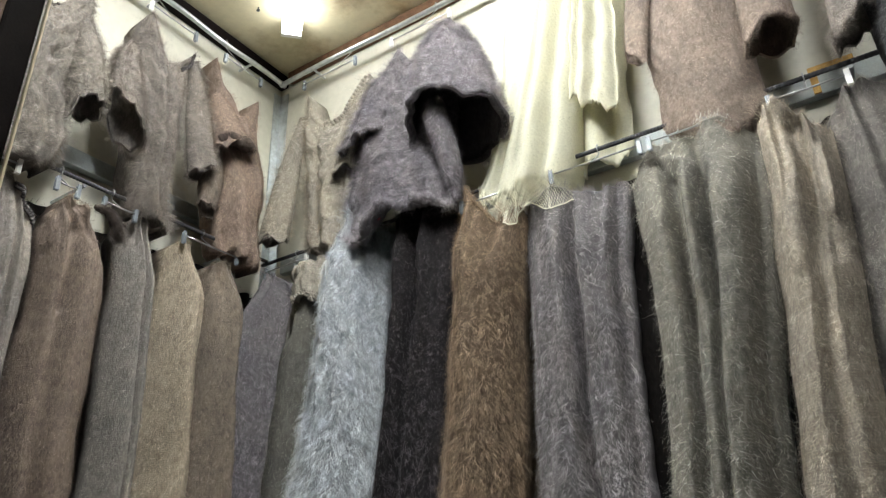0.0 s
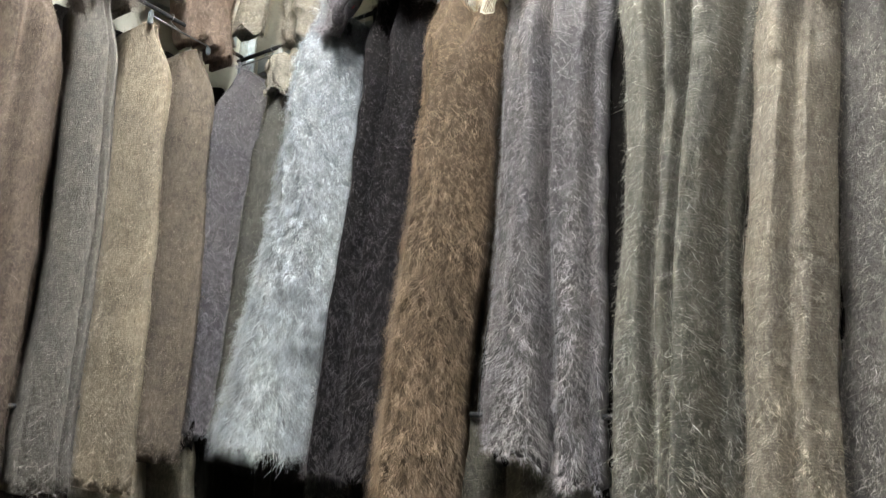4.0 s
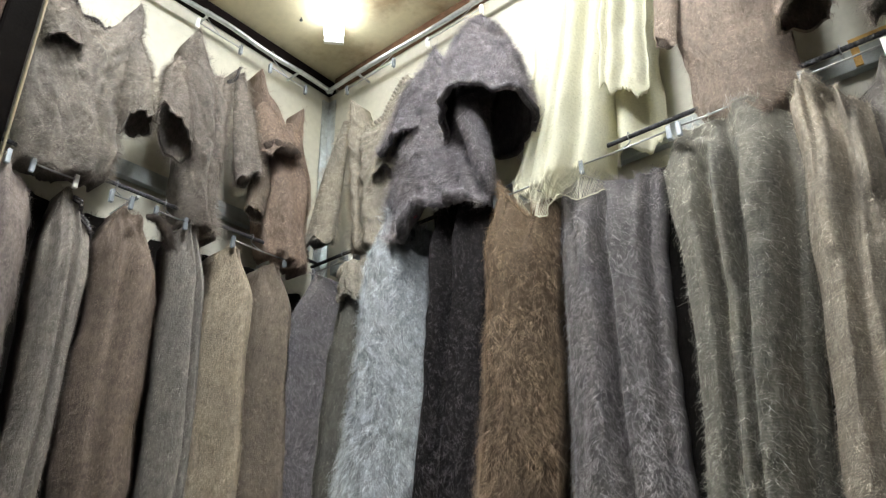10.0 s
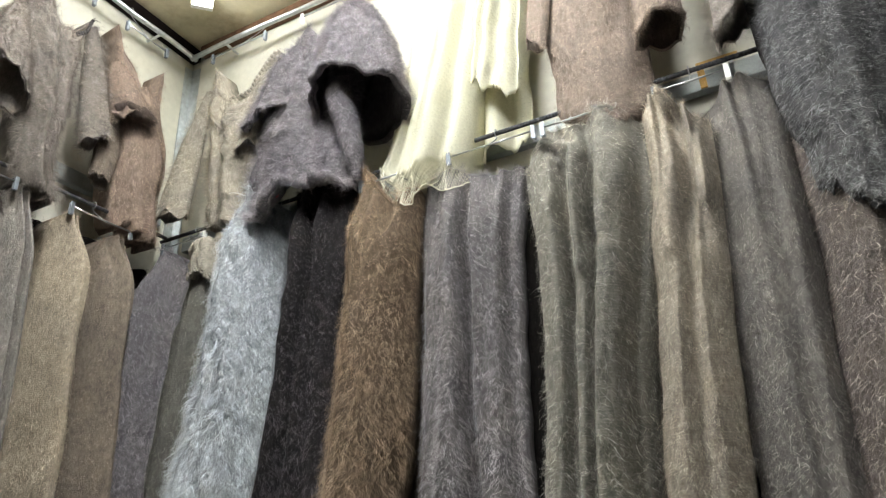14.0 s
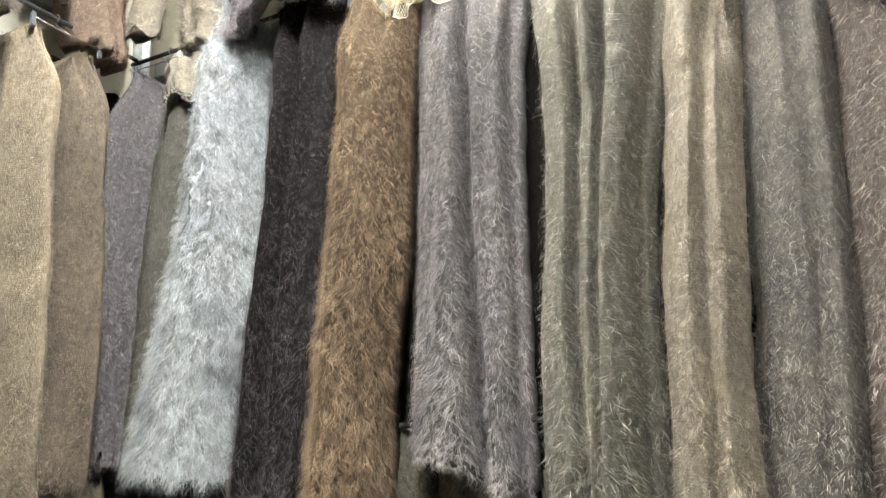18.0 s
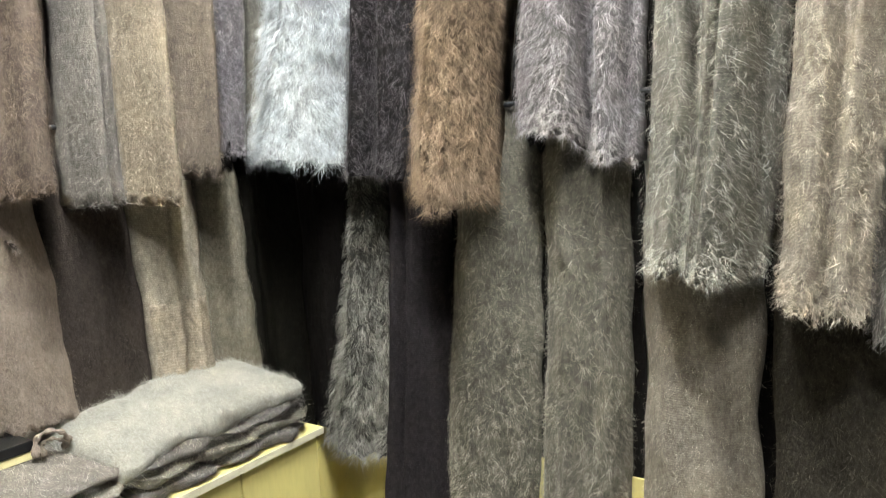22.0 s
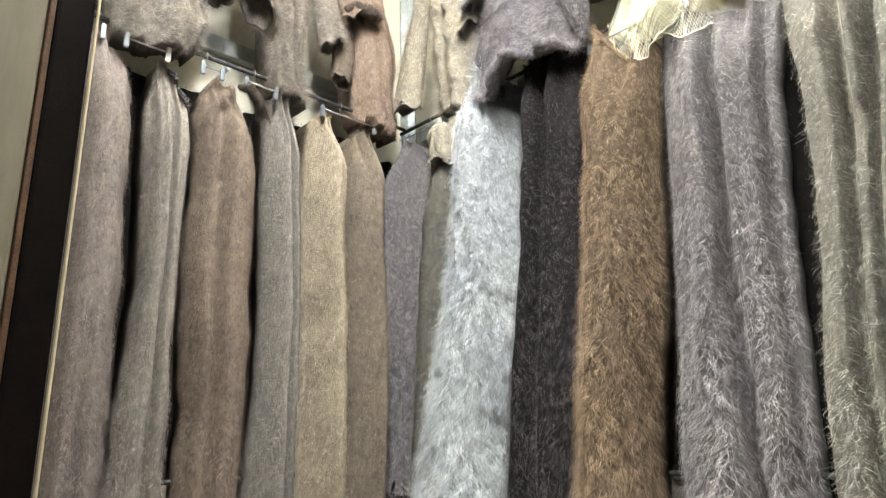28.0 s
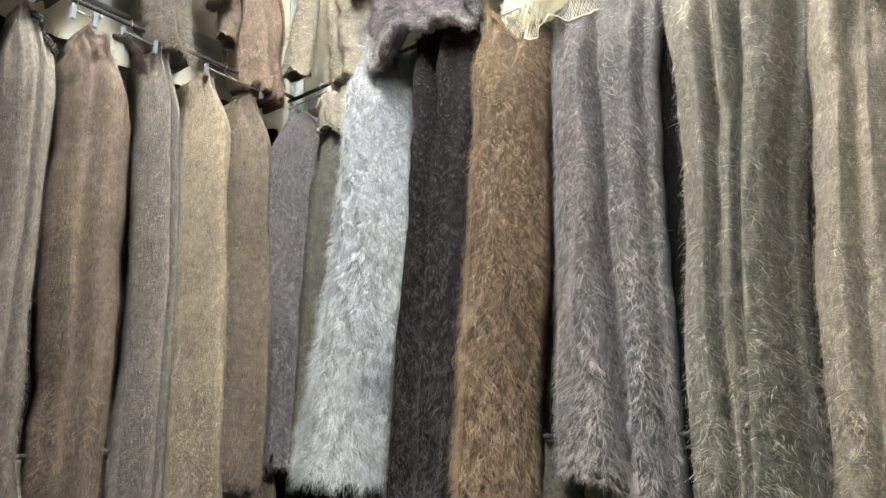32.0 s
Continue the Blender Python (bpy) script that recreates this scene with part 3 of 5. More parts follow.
def roll(parent, wall, grid, u0, u1, r, cloth, fibre, seed, count, label="curled hem"):
    """The hem of a piece curled outwards: an uneven roll with its own hairs."""
    rr = np.random.default_rng(seed)
    hem = grid[-1][int(u0 * (grid.shape[1] - 1)):int(u1 * (grid.shape[1] - 1)) + 1]
    out = wall.at(0, 1, 0) - wall.at(0, 0, 0)
    n = len(hem)
    x = np.linspace(0, 1, n)
    a0 = hem + out * (0.010 + 0.006 * wobble(x * 2, seed, 4))[:, None] + np.array((0, 0, 1.0)) * (0.004 * wobble(x * 3, seed + 1, 4))[:, None]
    rad = r * (0.8 + 0.25 * wobble(x * 2.5, seed + 2, 4).clip(-1, 1.4)) * np.minimum(1, 0.25 + np.minimum(x, 1 - x) * 7)
    bm = bmesh.new()
    tube(bm, [Vector(v) for v in a0], [float(v) for v in rad], 10)
    ob = part("hem_roll", bm, cloth, parent, label, smooth=True)
    f = rr.random(count) * (n - 1.01)
    k = f.astype(int)
    pp = a0[k] + (a0[k + 1] - a0[k]) * (f % 1)[:, None]
    nn = rr.normal(size=(count, 3)) + out * 0.7
    nn /= np.linalg.norm(nn, axis=1, keepdims=True)
    dd = np.cross(nn, rr.normal(size=(count, 3)))
    dd /= np.linalg.norm(dd, axis=1, keepdims=True)
    co, f3, f4 = strands(pp + nn * rad[k][:, None] * 0.8, nn, dd, 0.020, 0.0006, 1.3, 1.6, seed + 10)
    raw("nap", co, f3, f4, fibre, ob, "", "stuff", smooth=False)


def ridge(parent, wall, pts, r, cloth, fibre, seed, count=2500, label="", name="fold", length=0.014):
    """A soft ridge of folded cloth along (s, d, z) places, with its own hairs."""
    rr = np.random.default_rng(seed)
    P = np.array(pts, float)
    t = np.linspace(0, len(P) - 1, 26)
    Q = np.stack([np.interp(t, np.arange(len(P)), P[:, k]) for k in range(3)], -1)
    for _ in range(2):
        Q[1:-1] = (Q[:-2] + 2 * Q[1:-1] + Q[2:]) / 4
    a0 = wall.at(Q[:, 0], Q[:, 1], Q[:, 2])
    x = np.linspace(0, 1, len(a0))
    R = np.interp(x, np.linspace(0, 1, len(r)), r) * (1 + 0.14 * wobble(x * 2, seed, 4).clip(-1.5, 1.5))
    bm = bmesh.new()
    tube(bm, [Vector(v) for v in a0], [float(v) for v in R], 10)
    ob = part(name, bm, cloth, parent, label, smooth=True)
    f = rr.random(count) * (len(a0) - 1.01)
    k = f.astype(int)
    way = np.gradient(a0, axis=0)[k]
    way /= np.linalg.norm(way, axis=1, keepdims=True) + 1e-9
    pp = a0[k] + (a0[k + 1] - a0[k]) * (f % 1)[:, None]
    nn = rr.normal(size=(count, 3)) + 0.6 * (wall.at(0, 1, 0) - wall.at(0, 0, 0))
    nn -= way * (nn * way).sum(1, keepdims=True)
    nn /= np.linalg.norm(nn, axis=1, keepdims=True) + 1e-9
    co, f3, f4 = strands(pp + nn * R[k][:, None] * 0.9, nn, way, length, 0.0006, 0.8, 1.6, seed + 10, clump=0.009)
    raw("nap", co, f3, f4, fibre, ob, "", "stuff", smooth=False)
    return ob


def band(parent, wall, grid, v0, v1, material, label, name="hem_band"):
    """A strip of openwork knit that lies on a hanging piece between two heights."""
    nv = grid.shape[0]
    g = grid[int(v0 * nv):int(v1 * nv) + 1, 1:-1] + (wall.at(0, 1, 0) - wall.at(0, 0, 0)) * 0.0022
    co, f4 = skin(g, (wall.at(0, 0, 0) - wall.at(0, 1, 0)) * 0.006)
    return raw(name, co, np.zeros((0, 3), int), f4, material, parent, label)


def ladder(parent, wall, grid, lines, material, label, r=0.0006):
    """Rows of openwork: pairs of raised yarns with short rungs, along (u, v) to (u, v) lines on a hanging piece."""
    bm = bmesh.new()
    nv, nu, _ = grid.shape
    out = wall.at(0, 1, 0) - wall.at(0, 0, 0)

    def on(u, v):
        x, y = np.clip(u, 0, 1) * (nu - 1.001), np.clip(v, 0, 1) * (nv - 1.001)
        i, j, fx, fy = int(x), int(y), x % 1, y % 1
        p = (grid[j, i] * (1 - fx) + grid[j, i + 1] * fx) * (1 - fy) + (grid[j + 1, i] * (1 - fx) + grid[j + 1, i + 1] * fx) * fy
        return Vector((p + out * 0.0035).tolist())

    for u0, v0, u1, v1 in lines:
        n = 14
        rails = [[on(u0 + (u1 - u0) * k / n, v0 + (v1 - v0) * k / n + off) for k in range(n + 1)] for off in (0, 0.010)]
        for rail in rails:
            tube(bm, rail, r, 5)
        for k in range(n + 1):
            tube(bm, [rails[0][k], rails[1][k]], r * 0.8, 4)
    return part("openwork", bm, material, parent, label, smooth=True)


def edge_trim(parent, wall, grid, u0, u1, r, material, step, label, name="beaded_trim"):
    """Beads along the top edge of a hanging piece, between two shares of its width."""
    bm = bmesh.new()
    top = grid[0] + (wall.at(0, 1, 0) - wall.at(0, 0, 0)) * 0.003
    P = top[int(u0 * (len(top) - 1)):int(u1 * (len(top) - 1)) + 1]
    L = np.r_[0, np.cumsum(np.linalg.norm(np.diff(P, axis=0), axis=1))]
    for row in range(2):
        for k in np.arange(step * 0.5 * row, L[-1], step):
            q = Vector([np.interp(k, L, P[:, c]) for c in range(3)]) - Vector((0, 0, row * r * 1.5))
            bmesh.ops.create_icosphere(bm, subdivisions=1, radius=r * (0.8 + 0.4 * ((k * 997) % 1)), matrix=Matrix.Translation(q))
    return part(name, bm, material, parent, label, smooth=True)


def trim(parent, wall, pts, r, material, step=0.009, label="", name="beaded_trim"):
    """A row of small beads or picots along (s, d, z) points."""
    bm = bmesh.new()
    P = np.array(pts, float)
    L = np.r_[0, np.cumsum(np.linalg.norm(np.diff(P, axis=0), axis=1))]
    for k in np.arange(0, L[-1], step):
        q = [np.interp(k, L, P[:, c]) for c in range(3)]
        bmesh.ops.create_icosphere(bm, subdivisions=1, radius=r * (0.8 + 0.4 * ((k * 997) % 1)), matrix=Matrix.Translation(wall.v(*q)))
    return part(name, bm, material, parent, label, smooth=True)


# ---------------------------------------------------------------- the stall
def wall_box(name, lo, hi, mat, label):
    ob = boxed(name, lo, hi, mat)
    return tagged(ob, label, "wall" if "wall" in name else name, kind="structure")


wall_box("wall_north", (WALL_X - 0.08, WALL_Y, 0), (2.0, WALL_Y + 0.08, CEIL), CREAM_WALL, "cream painted sheet steel wall with rust stains")
wall_box("wall_west", (WALL_X - 0.08, -1.6, 0), (WALL_X, WALL_Y - 0.001, CEIL), CREAM_WALL, "cream painted sheet steel wall beside the corner")
# East and south walls are added out of view to close the room.
wall_box("wall_east", (2.0, -1.6, 0), (2.08, WALL_Y + 0.08, CEIL), OUTER, "unseen dark wall added on the right to limit bounce light")
wall_box("wall_south", (WALL_X - 0.08, -1.68, 0), (2.08, -1.6, CEIL), OUTER, "unseen dark wall added behind the aisle to limit bounce light")
tagged(boxed("floor", (WALL_X - 0.08, -1.68, -0.1), (2.08, WALL_Y + 0.08, 0), FLOOR_MAT), "grey tiled floor of the stall", "floor", kind="structure")
tagged(boxed("ceiling", (WALL_X - 0.08, -1.68, CEIL), (2.08, WALL_Y + 0.08, CEIL + 0.08), CEIL_MAT), "yellowed ceiling board with brown stains", "ceiling", kind="structure")

# dark angle under the ceiling, galvanised corner post, pale rails behind the bars
tagged(boxed("trim_west", (WALL_X + 0.002, -1.0, 3.200), (WALL_X + 0.042, WALL_Y - 0.004, CEIL - 0.002), DARK_STEEL, bevel=0.003), "dark brown steel angle under the ceiling", "trim", kind="structure")
tagged(boxed("trim_north", (WALL_X + 0.06, WALL_Y - 0.03, 3.205), (1.9, WALL_Y - 0.002, CEIL - 0.002), BROWN_EDGE, bevel=0.003), "rusty brown steel strip under the ceiling", "trim", kind="structure")
corner = thing("corner_post", (WALL_X, WALL_Y, 0), "galvanised steel corner angle between the two walls", "post", kind="structure")
boxed("flange", (WALL_X + 0.003, WALL_Y - 0.038, 0.0), (WALL_X + 0.008, WALL_Y - 0.003, 3.17), GALV, corner)
boxed("flange", (WALL_X + 0.009, WALL_Y - 0.008, 0.0), (WALL_X + 0.044, WALL_Y - 0.003, 3.17), GALV, corner)
for w, a, b in ((BACK, -1.56, 1.6), (LEFT, 0.0, 1.43)):
    bm = bmesh.new()
    low_z = 2.403 if w is BACK else 2.495
    p, q = w.v(a, 0.003, low_z), w.v(b, 0.028, low_z + 0.05)
    box(bm, [min(p[i], q[i]) for i in range(3)], [max(p[i], q[i]) for i in range(3)], 0.003)
    ob = part("wall_rail", bm, PALE_STEEL, None)
    tagged(ob, "pale grey flat steel rail screwed to the wall", "rail", kind="structure")


def pipe_rail(wall, a, b, d, z, r, mat, label):
    t = thing("hanging_rail", wall.v(a, d, z), label, "rail")
    bm = bmesh.new()
    n = 30
    tube(bm, [wall.v(a + (b - a) * i / n, d + 0.002 * math.sin(i), z + 0.003 * math.sin(i * 0.7)) for i in range(n + 1)], r, 12)
    part("pipe", bm, mat, t, smooth=True)
    for k in np.linspace(a + 0.15, b - 0.15, 4):
        bm = bmesh.new()
        tube(bm, [wall.v(k, 0.002, z + 0.012), wall.v(k, d, z + 0.012)], 0.005, 6)
        part("bracket", bm, GALV, t)
    return t


pipe_rail(BACK, -1.57, 1.7, 0.075, 3.150, 0.009, GALV, "galvanised pipe rail just under the ceiling")
pipe_rail(LEFT, 0.0, 1.44, 0.085, 3.150, 0.009, GALV, "galvanised pipe rail under the dark angle")


def ribbed_bar(wall, a, b, d, z, label, steel):
    """A twisted reinforcing bar used as a hanging rail."""
    t = thing("hanging_bar", wall.v(a, d, z), label, "rail")
    bm = bmesh.new()
    n = int((b - a) / 0.004)
    tube(bm, [wall.v(a + (b - a) * i / n, d, z) for i in range(n + 1)], [0.0062 if i % 2 else 0.0050 for i in range(n + 1)], 8)
    part("bar", bm, REBAR, t)
    for k in (a + 0.12, (a + b) / 2 + 0.08, b - 0.12):
        bm = bmesh.new()
        tube(bm, [wall.v(k, 0.002, z - 0.01), wall.v(k, d, z - 0.01)], 0.005, 6)
        part("bracket", bm, steel, t)
    return t


ribbed_bar(BACK, -1.53, 1.6, 0.132, 2.390, "black ribbed steel bar along the wall", GALV)
ribbed_bar(LEFT, 0.0, 1.36, 0.145, 2.392, "black ribbed steel bar along the side wall", GALV)
ribbed_bar(BACK, -1.53, 1.6, 0.10, 1.36, "black ribbed steel bar behind the hanging scarves", REBAR)
ribbed_bar(LEFT, 0.0, 1.36, 0.11, 1.36, "black ribbed steel bar low on the side wall", REBAR)

# rusty bracket behind the bar, screw in the ceiling
rusty = thing("bracket", BACK.v(0.045, 0.029, 2.405), "rust-stained steel bracket on the wall rail", "bracket")
for lo, hi in (((0.045, 0.029, 2.456), (0.135, 0.034, 2.474)), ((0.045, 0.029, 2.405), (0.060, 0.034, 2.4555))):
    p, q = BACK.v(*lo), BACK.v(*hi)
    boxed("plate", [min(p[i], q[i]) for i in range(3)], [max(p[i], q[i]) for i in range(3)], RUST, rusty, 0.001)
screw = thing("ceiling_screw", (-1.43, 1.17, CEIL), "small dark screw in the ceiling board", "screw")
bm = bmesh.new()
tube(bm, [(-1.43, 1.17, CEIL - 0.001), (-1.43, 1.17, CEIL - 0.012)], 0.0025, 8)
part("shank", bm, REBAR, screw, smooth=True)
bm = bmesh.new()
tube(bm, [(-1.43, 1.17, CEIL - 0.012), (-1.43, 1.17, CEIL - 0.015), (-1.43, 1.17, CEIL - 0.017)], [0.006, 0.006, 0.003], 10)
part("head", bm, REBAR, screw, smooth=True)

# ceiling lamps: the corner one shows, the other two are added out of view
def ceiling_lamp(p0, axis, length, label, glow):
    """A flat tube lamp under the ceiling."""
    ax = Vector(axis).normalized()
    p0 = Vector(p0)
    t = thing("ceiling_lamp", (p0.x, p0.y, CEIL), label, "lamp", "tube lamps on the ceiling")

    def slab(a, b, half, z0, z1, mat, name, bevel=0.004):
        bm = bmesh.new()
        bmesh.ops.create_cube(bm, size=1.0, matrix=Matrix.Diagonal((b - a, 2 * half, z1 - z0, 1)))
        bmesh.ops.bevel(bm, geom=list(bm.edges), offset=bevel, segments=2, affect="EDGES", profile=0.5)
        c = p0 + ax * (a + b) / 2
        bm.transform(Matrix.Translation((c.x, c.y, (z0 + z1) / 2)) @ Matrix.Rotation(math.atan2(ax.y, ax.x), 4, "Z"))
        part(name, bm, mat, t)

    slab(0, length, 0.026, CEIL - 0.03, CEIL - 0.002, WHITE_PLASTIC, "housing")
    slab(0.015, length - 0.015, 0.034, CEIL - 0.068, CEIL - 0.031, glow, "tube_cover", 0.012)
    slab(-0.004, 0.013, 0.035, CEIL - 0.07, CEIL - 0.004, WHITE_PLASTIC, "end_cap", 0.003)
    slab(length - 0.013, length + 0.004, 0.035, CEIL - 0.07, CEIL - 0.004, WHITE_PLASTIC, "end_cap", 0.003)


ceiling_lamp((-1.385, 1.285, 0), (0.73, -0.68, 0), 0.22, "short glowing white tube lamp near the corner", dim_mat)
# Added key light, unseen, set along the line of the corner lamp.
ceiling_lamp((-0.86, 0.796, 0), (0.73, -0.68, 0), 0.85, "unseen tube lamp added over the stall as key light", lamp_mat)
# Added fill light, unseen, for the right side and the lower rows.
ceiling_lamp((0.12, 0.02, 0), (1, 0, 0), 0.36, "unseen tube lamp added over the aisle as fill light", lamp_mat)

# door jamb beside the aisle
jamb = thing("door_jamb", (-0.52, 0.19, 0), "dark steel door jamb with a beige board and a bright lip", "door frame", kind="structure")
boxed("dark_tube", (-0.565, 0.1625, 0), (-0.517, 0.1905, CEIL - 0.003), DARK_STEEL, jamb, 0.003)
boxed("lip", (-0.5185, 0.1912, 0), (-0.5145, 0.1934, CEIL - 0.003), LIP, jamb, 0.0008, "thin bright cream metal lip")
boxed("edge_strip", (-0.545, 0.1570, 0), (-0.514, 0.1615, CEIL - 0.003), BROWN_EDGE, jamb, 0.001, "worn brown edge strip")
boxed("board", (-0.60, -1.2, 0), (-0.5145, 0.1562, CEIL - 0.003), BEIGE_PAINT, jamb, 0.003, "beige painted board")
catch = thing("door_catch", (-0.515, 0.196, 1.278), "small white plastic catch on the door jamb", "door catch")
boxed("plate", (-0.523, 0.1938, 1.2765), (-0.5145, 0.1975, 1.3225), WHITE_PLASTIC, catch, 0.002)
boxed("tongue", (-0.521, 0.1978, 1.284), (-0.5165, 0.2000, 1.294), WHITE_PLASTIC, catch, 0.001)

# yellow cabinet along the side wall
CZ, CX = 0.58, -1.256
cab = thing("cabinet", (WALL_X, 0.9, 0), "pale yellow laminate cabinet with a cream edged top", "cabinet")
boxed("top", (WALL_X + 0.004, 0.05, CZ - 0.018), (CX, 1.335, CZ), YELLOW_BOARD, cab, 0.001)
boxed("edge_band", (CX + 0.0005, 0.05, CZ - 0.018), (CX + 0.003, 1.335, CZ), EDGE_BAND, cab, 0.0005, "cream edge band")
boxed("carcass", (WALL_X + 0.004, 0.06, 0.03), (CX - 0.03, 1.325, CZ - 0.02), YELLOW_BOARD, cab, 0.001)
for k, (a, b) in enumerate(((0.07, 0.40), (0.404, 0.735), (0.739, 1.07), (1.074, 1.32))):
    door = boxed("door", (CX - 0.029, a, 0.05), (CX - 0.010, b, CZ - 0.022), YELLOW_BOARD, cab, 0.002)


low = thing("low_panel", (-1.2, WALL_Y, 0), "pale yellow laminate panel along the foot of the wall", "panel", kind="structure")
for k in range(4):
    boxed("panel_board", (-1.50 + 0.7 * k, WALL_Y - 0.045, 0.02), (-1.50 + 0.7 * k + 0.696, WALL_Y - 0.004, 0.56), YELLOW_BOARD, low, 0.002)

# ---------------------------------------------------------------- clip hangers
def hanger(wall, a, b, z, d, bar_z, bar_d, label="chrome wire clip hanger on the bar", white=()):
    """A clip hanger: a wire with a hook over the bar and a clip at each end."""
    t = thing("clip_hanger", wall.v((a + b) / 2, bar_d, bar_z), label, "hanger", "clip hangers on the rails")
    c = (a + b) / 2
    bm = bmesh.new()
    tube(bm, [wall.v(a, d, z), wall.v(c, d + 0.001, z - 0.002), wall.v(b, d, z)], 0.0022, 6)
    part("wire", bm, CHROME, t, smooth=True)
    bm = bmesh.new()
    pts = [wall.v(c, d, z)]
    hz = bar_z - 0.016
    pts += [wall.v(c, d + (bar_d - d) * f, z + (hz - z) * f) for f in (0.4, 0.8)]
    for ph in np.linspace(-100, 150, 12):
        r = radians(ph)
        pts.append(wall.v(c + 0.001, bar_d + 0.0105 * math.cos(r), bar_z + 0.0105 * math.sin(r)))
    tube(bm, pts, 0.0016, 6)
    part("hook", bm, CHROME, t, smooth=True)
    for s in (a, b):
        bm = bmesh.new()
        lo, hi = wall.v(s - 0.0052, d + 0.002, z - 0.024), wall.v(s + 0.0052, d + 0.0045, z + 0.012)
        box(bm, [min(lo[i], hi[i]) for i in range(3)], [max(lo[i], hi[i]) for i in range(3)], 0.001)
        lo, hi = wall.v(s - 0.0052, d - 0.0045, z - 0.024), wall.v(s + 0.0052, d - 0.002, z + 0.010)
        box(bm, [min(lo[i], hi[i]) for i in range(3)], [max(lo[i], hi[i]) for i in range(3)], 0.001)
        lo, hi = wall.v(s - 0.004, d - 0.0018, z - 0.004), wall.v(s + 0.004, d + 0.0018, z + 0.004)
        box(bm, [min(lo[i], hi[i]) for i in range(3)], [max(lo[i], hi[i]) for i in range(3)], 0.001)
        w = s in white
        part("clip", bm, WHITE_PLASTIC if w else CLIP, t, "white plastic clip" if w else "")
    return t


for a, b, wh in ((-1.46, -1.297, (-1.297,)), (-1.18, -1.05, ()), (-0.77, -0.64, ()), (-0.523, -0.31, ()), (-0.288, -0.165, ()), (-0.041, 0.102, (0.102,)), (0.2, 0.34, ())):
    hanger(BACK, a, b, 2.335, 0.178, 2.390, 0.132, white=wh)
for a, b, wh in ((0.30, 0.439, ()), (0.49, 0.586, (0.586,)), (0.672, 0.722, ()), (0.788, 0.872, ()), (1.019, 1.20, ())):
    hanger(LEFT, a, b, 2.335, 0.195, 2.392, 0.145, white=wh)
for a, b, wh in ((-1.345, -1.129, ()), (-0.985, -0.775, (-0.985, -0.775)), (-0.565, -0.36, ()), (-0.2, -0.02, ()), (0.16, 0.36, ())):
    hanger(BACK, a, b, 2.985, 0.178, 3.150, 0.075, "chrome wire clip hanger under the ceiling rail", wh)
for a, b, wh in ((0.44, 0.640, (0.64,)), (0.813, 0.966, (0.813,)), (1.08, 1.227, ())):
    hanger(LEFT, a, b, 2.985, 0.195, 3.150, 0.085, "chrome wire clip hanger under the ceiling rail", wh)


# ---------------------------------------------------------------- wools
# The body is darker than its fibres, which paints in shade between tufts.
def pair(name, c, knit=0.0, spread=0.45, clear=0.3, hairtone=1.25, pitch=170.0, under=0.75, mottle=0.34):
    return wool(name + "_wool", tone(c, under * 0.77), knit, mottle, pitch), hair(name + "_fibre", tone(c, hairtone * 1.72), min(0.7, spread * 1.15), clear)


WHITE = pair("silver_white", (0.61, 0.645, 0.678), 0, 0.34, 0.35, 0.78, under=0.82)
BROWN = pair("russet_brown", (0.232, 0.174, 0.124), 0, 0.4, 0.3, 1.2, under=0.8)
MAUVE = pair("mauve_grey", (0.275, 0.258, 0.263), 0, 0.32, 0.3, 1.22, under=0.65)
CHARCOAL = pair("charcoal_brown", (0.071, 0.064, 0.068), 0, 0.34, 0.2, 1.3, under=0.35)
PURPLE = pair("purple_grey", (0.215, 0.2, 0.214), 0.1, 0.42, 0.3, 1.15, under=0.85)
OLIVE = pair("olive_grey", (0.215, 0.207, 0.186), 0.2, 0.45, 0.3, 1.25)
GREEN = pair("green_grey", (0.31, 0.296, 0.258), 0.45, 0.6, 0.3, 1.4, 150, under=0.8)
TAUPE = pair("pale_taupe", (0.41, 0.362, 0.302), 0.4, 0.6, 0.3, 0.95, under=1.0)
SLATE = pair("slate_grey", (0.24, 0.222, 0.207), 0.1, 0.36, 0.3, 1.2, under=0.75)
ROSE = pair("rose_brown_grey", (0.241, 0.207, 0.19), 0, 0.55, 0.3, 1.3, under=0.65)
BEIGE = pair("oat_beige", (0.425, 0.36, 0.28), 0.2, 0.42, 0.3, 0.99, under=1.06)
TAN = pair("brown_taupe", (0.235, 0.195, 0.16), 0.18, 0.42, 0.3, 0.99, under=1.06)
COCOA = pair("soft_cocoa", (0.225, 0.178, 0.148), 0.1, 0.34, 0.3, 0.99, under=1.06)
ASH = pair("ash_grey", (0.28, 0.258, 0.235), 0.2, 0.42, 0.3, 0.99, under=1.06)
STONE = pair("stone_grey", (0.27, 0.245, 0.22), 0.18, 0.42, 0.3, 0.99, under=1.06)
PINKBROWN = pair("pinkish_brown", (0.315, 0.243, 0.198), 0.1, 0.34, 0.3, 0.99, under=1.06)
GREYTAUPE = pair("warm_grey", (0.28, 0.25, 0.225), 0.15, 0.34, 0.3, 0.99, under=1.06)
OATGREY = pair("pale_oat_grey", (0.42, 0.385, 0.325), 0.6, 0.34, 0.3, 0.99, under=1.06)
LILAC = pair("lilac_grey", (0.225, 0.192, 0.178), 0.1, 0.34, 0.3, 0.99, under=1.06)
SWEATBROWN = pair("dusty_brown", (0.285, 0.232, 0.195), 0.2, 0.34, 0.3, 0.99, under=1.06)
BLUEGREY = pair("dark_blue_grey", (0.16, 0.158, 0.162), 0.2, 0.45, 0.3, 1.3)
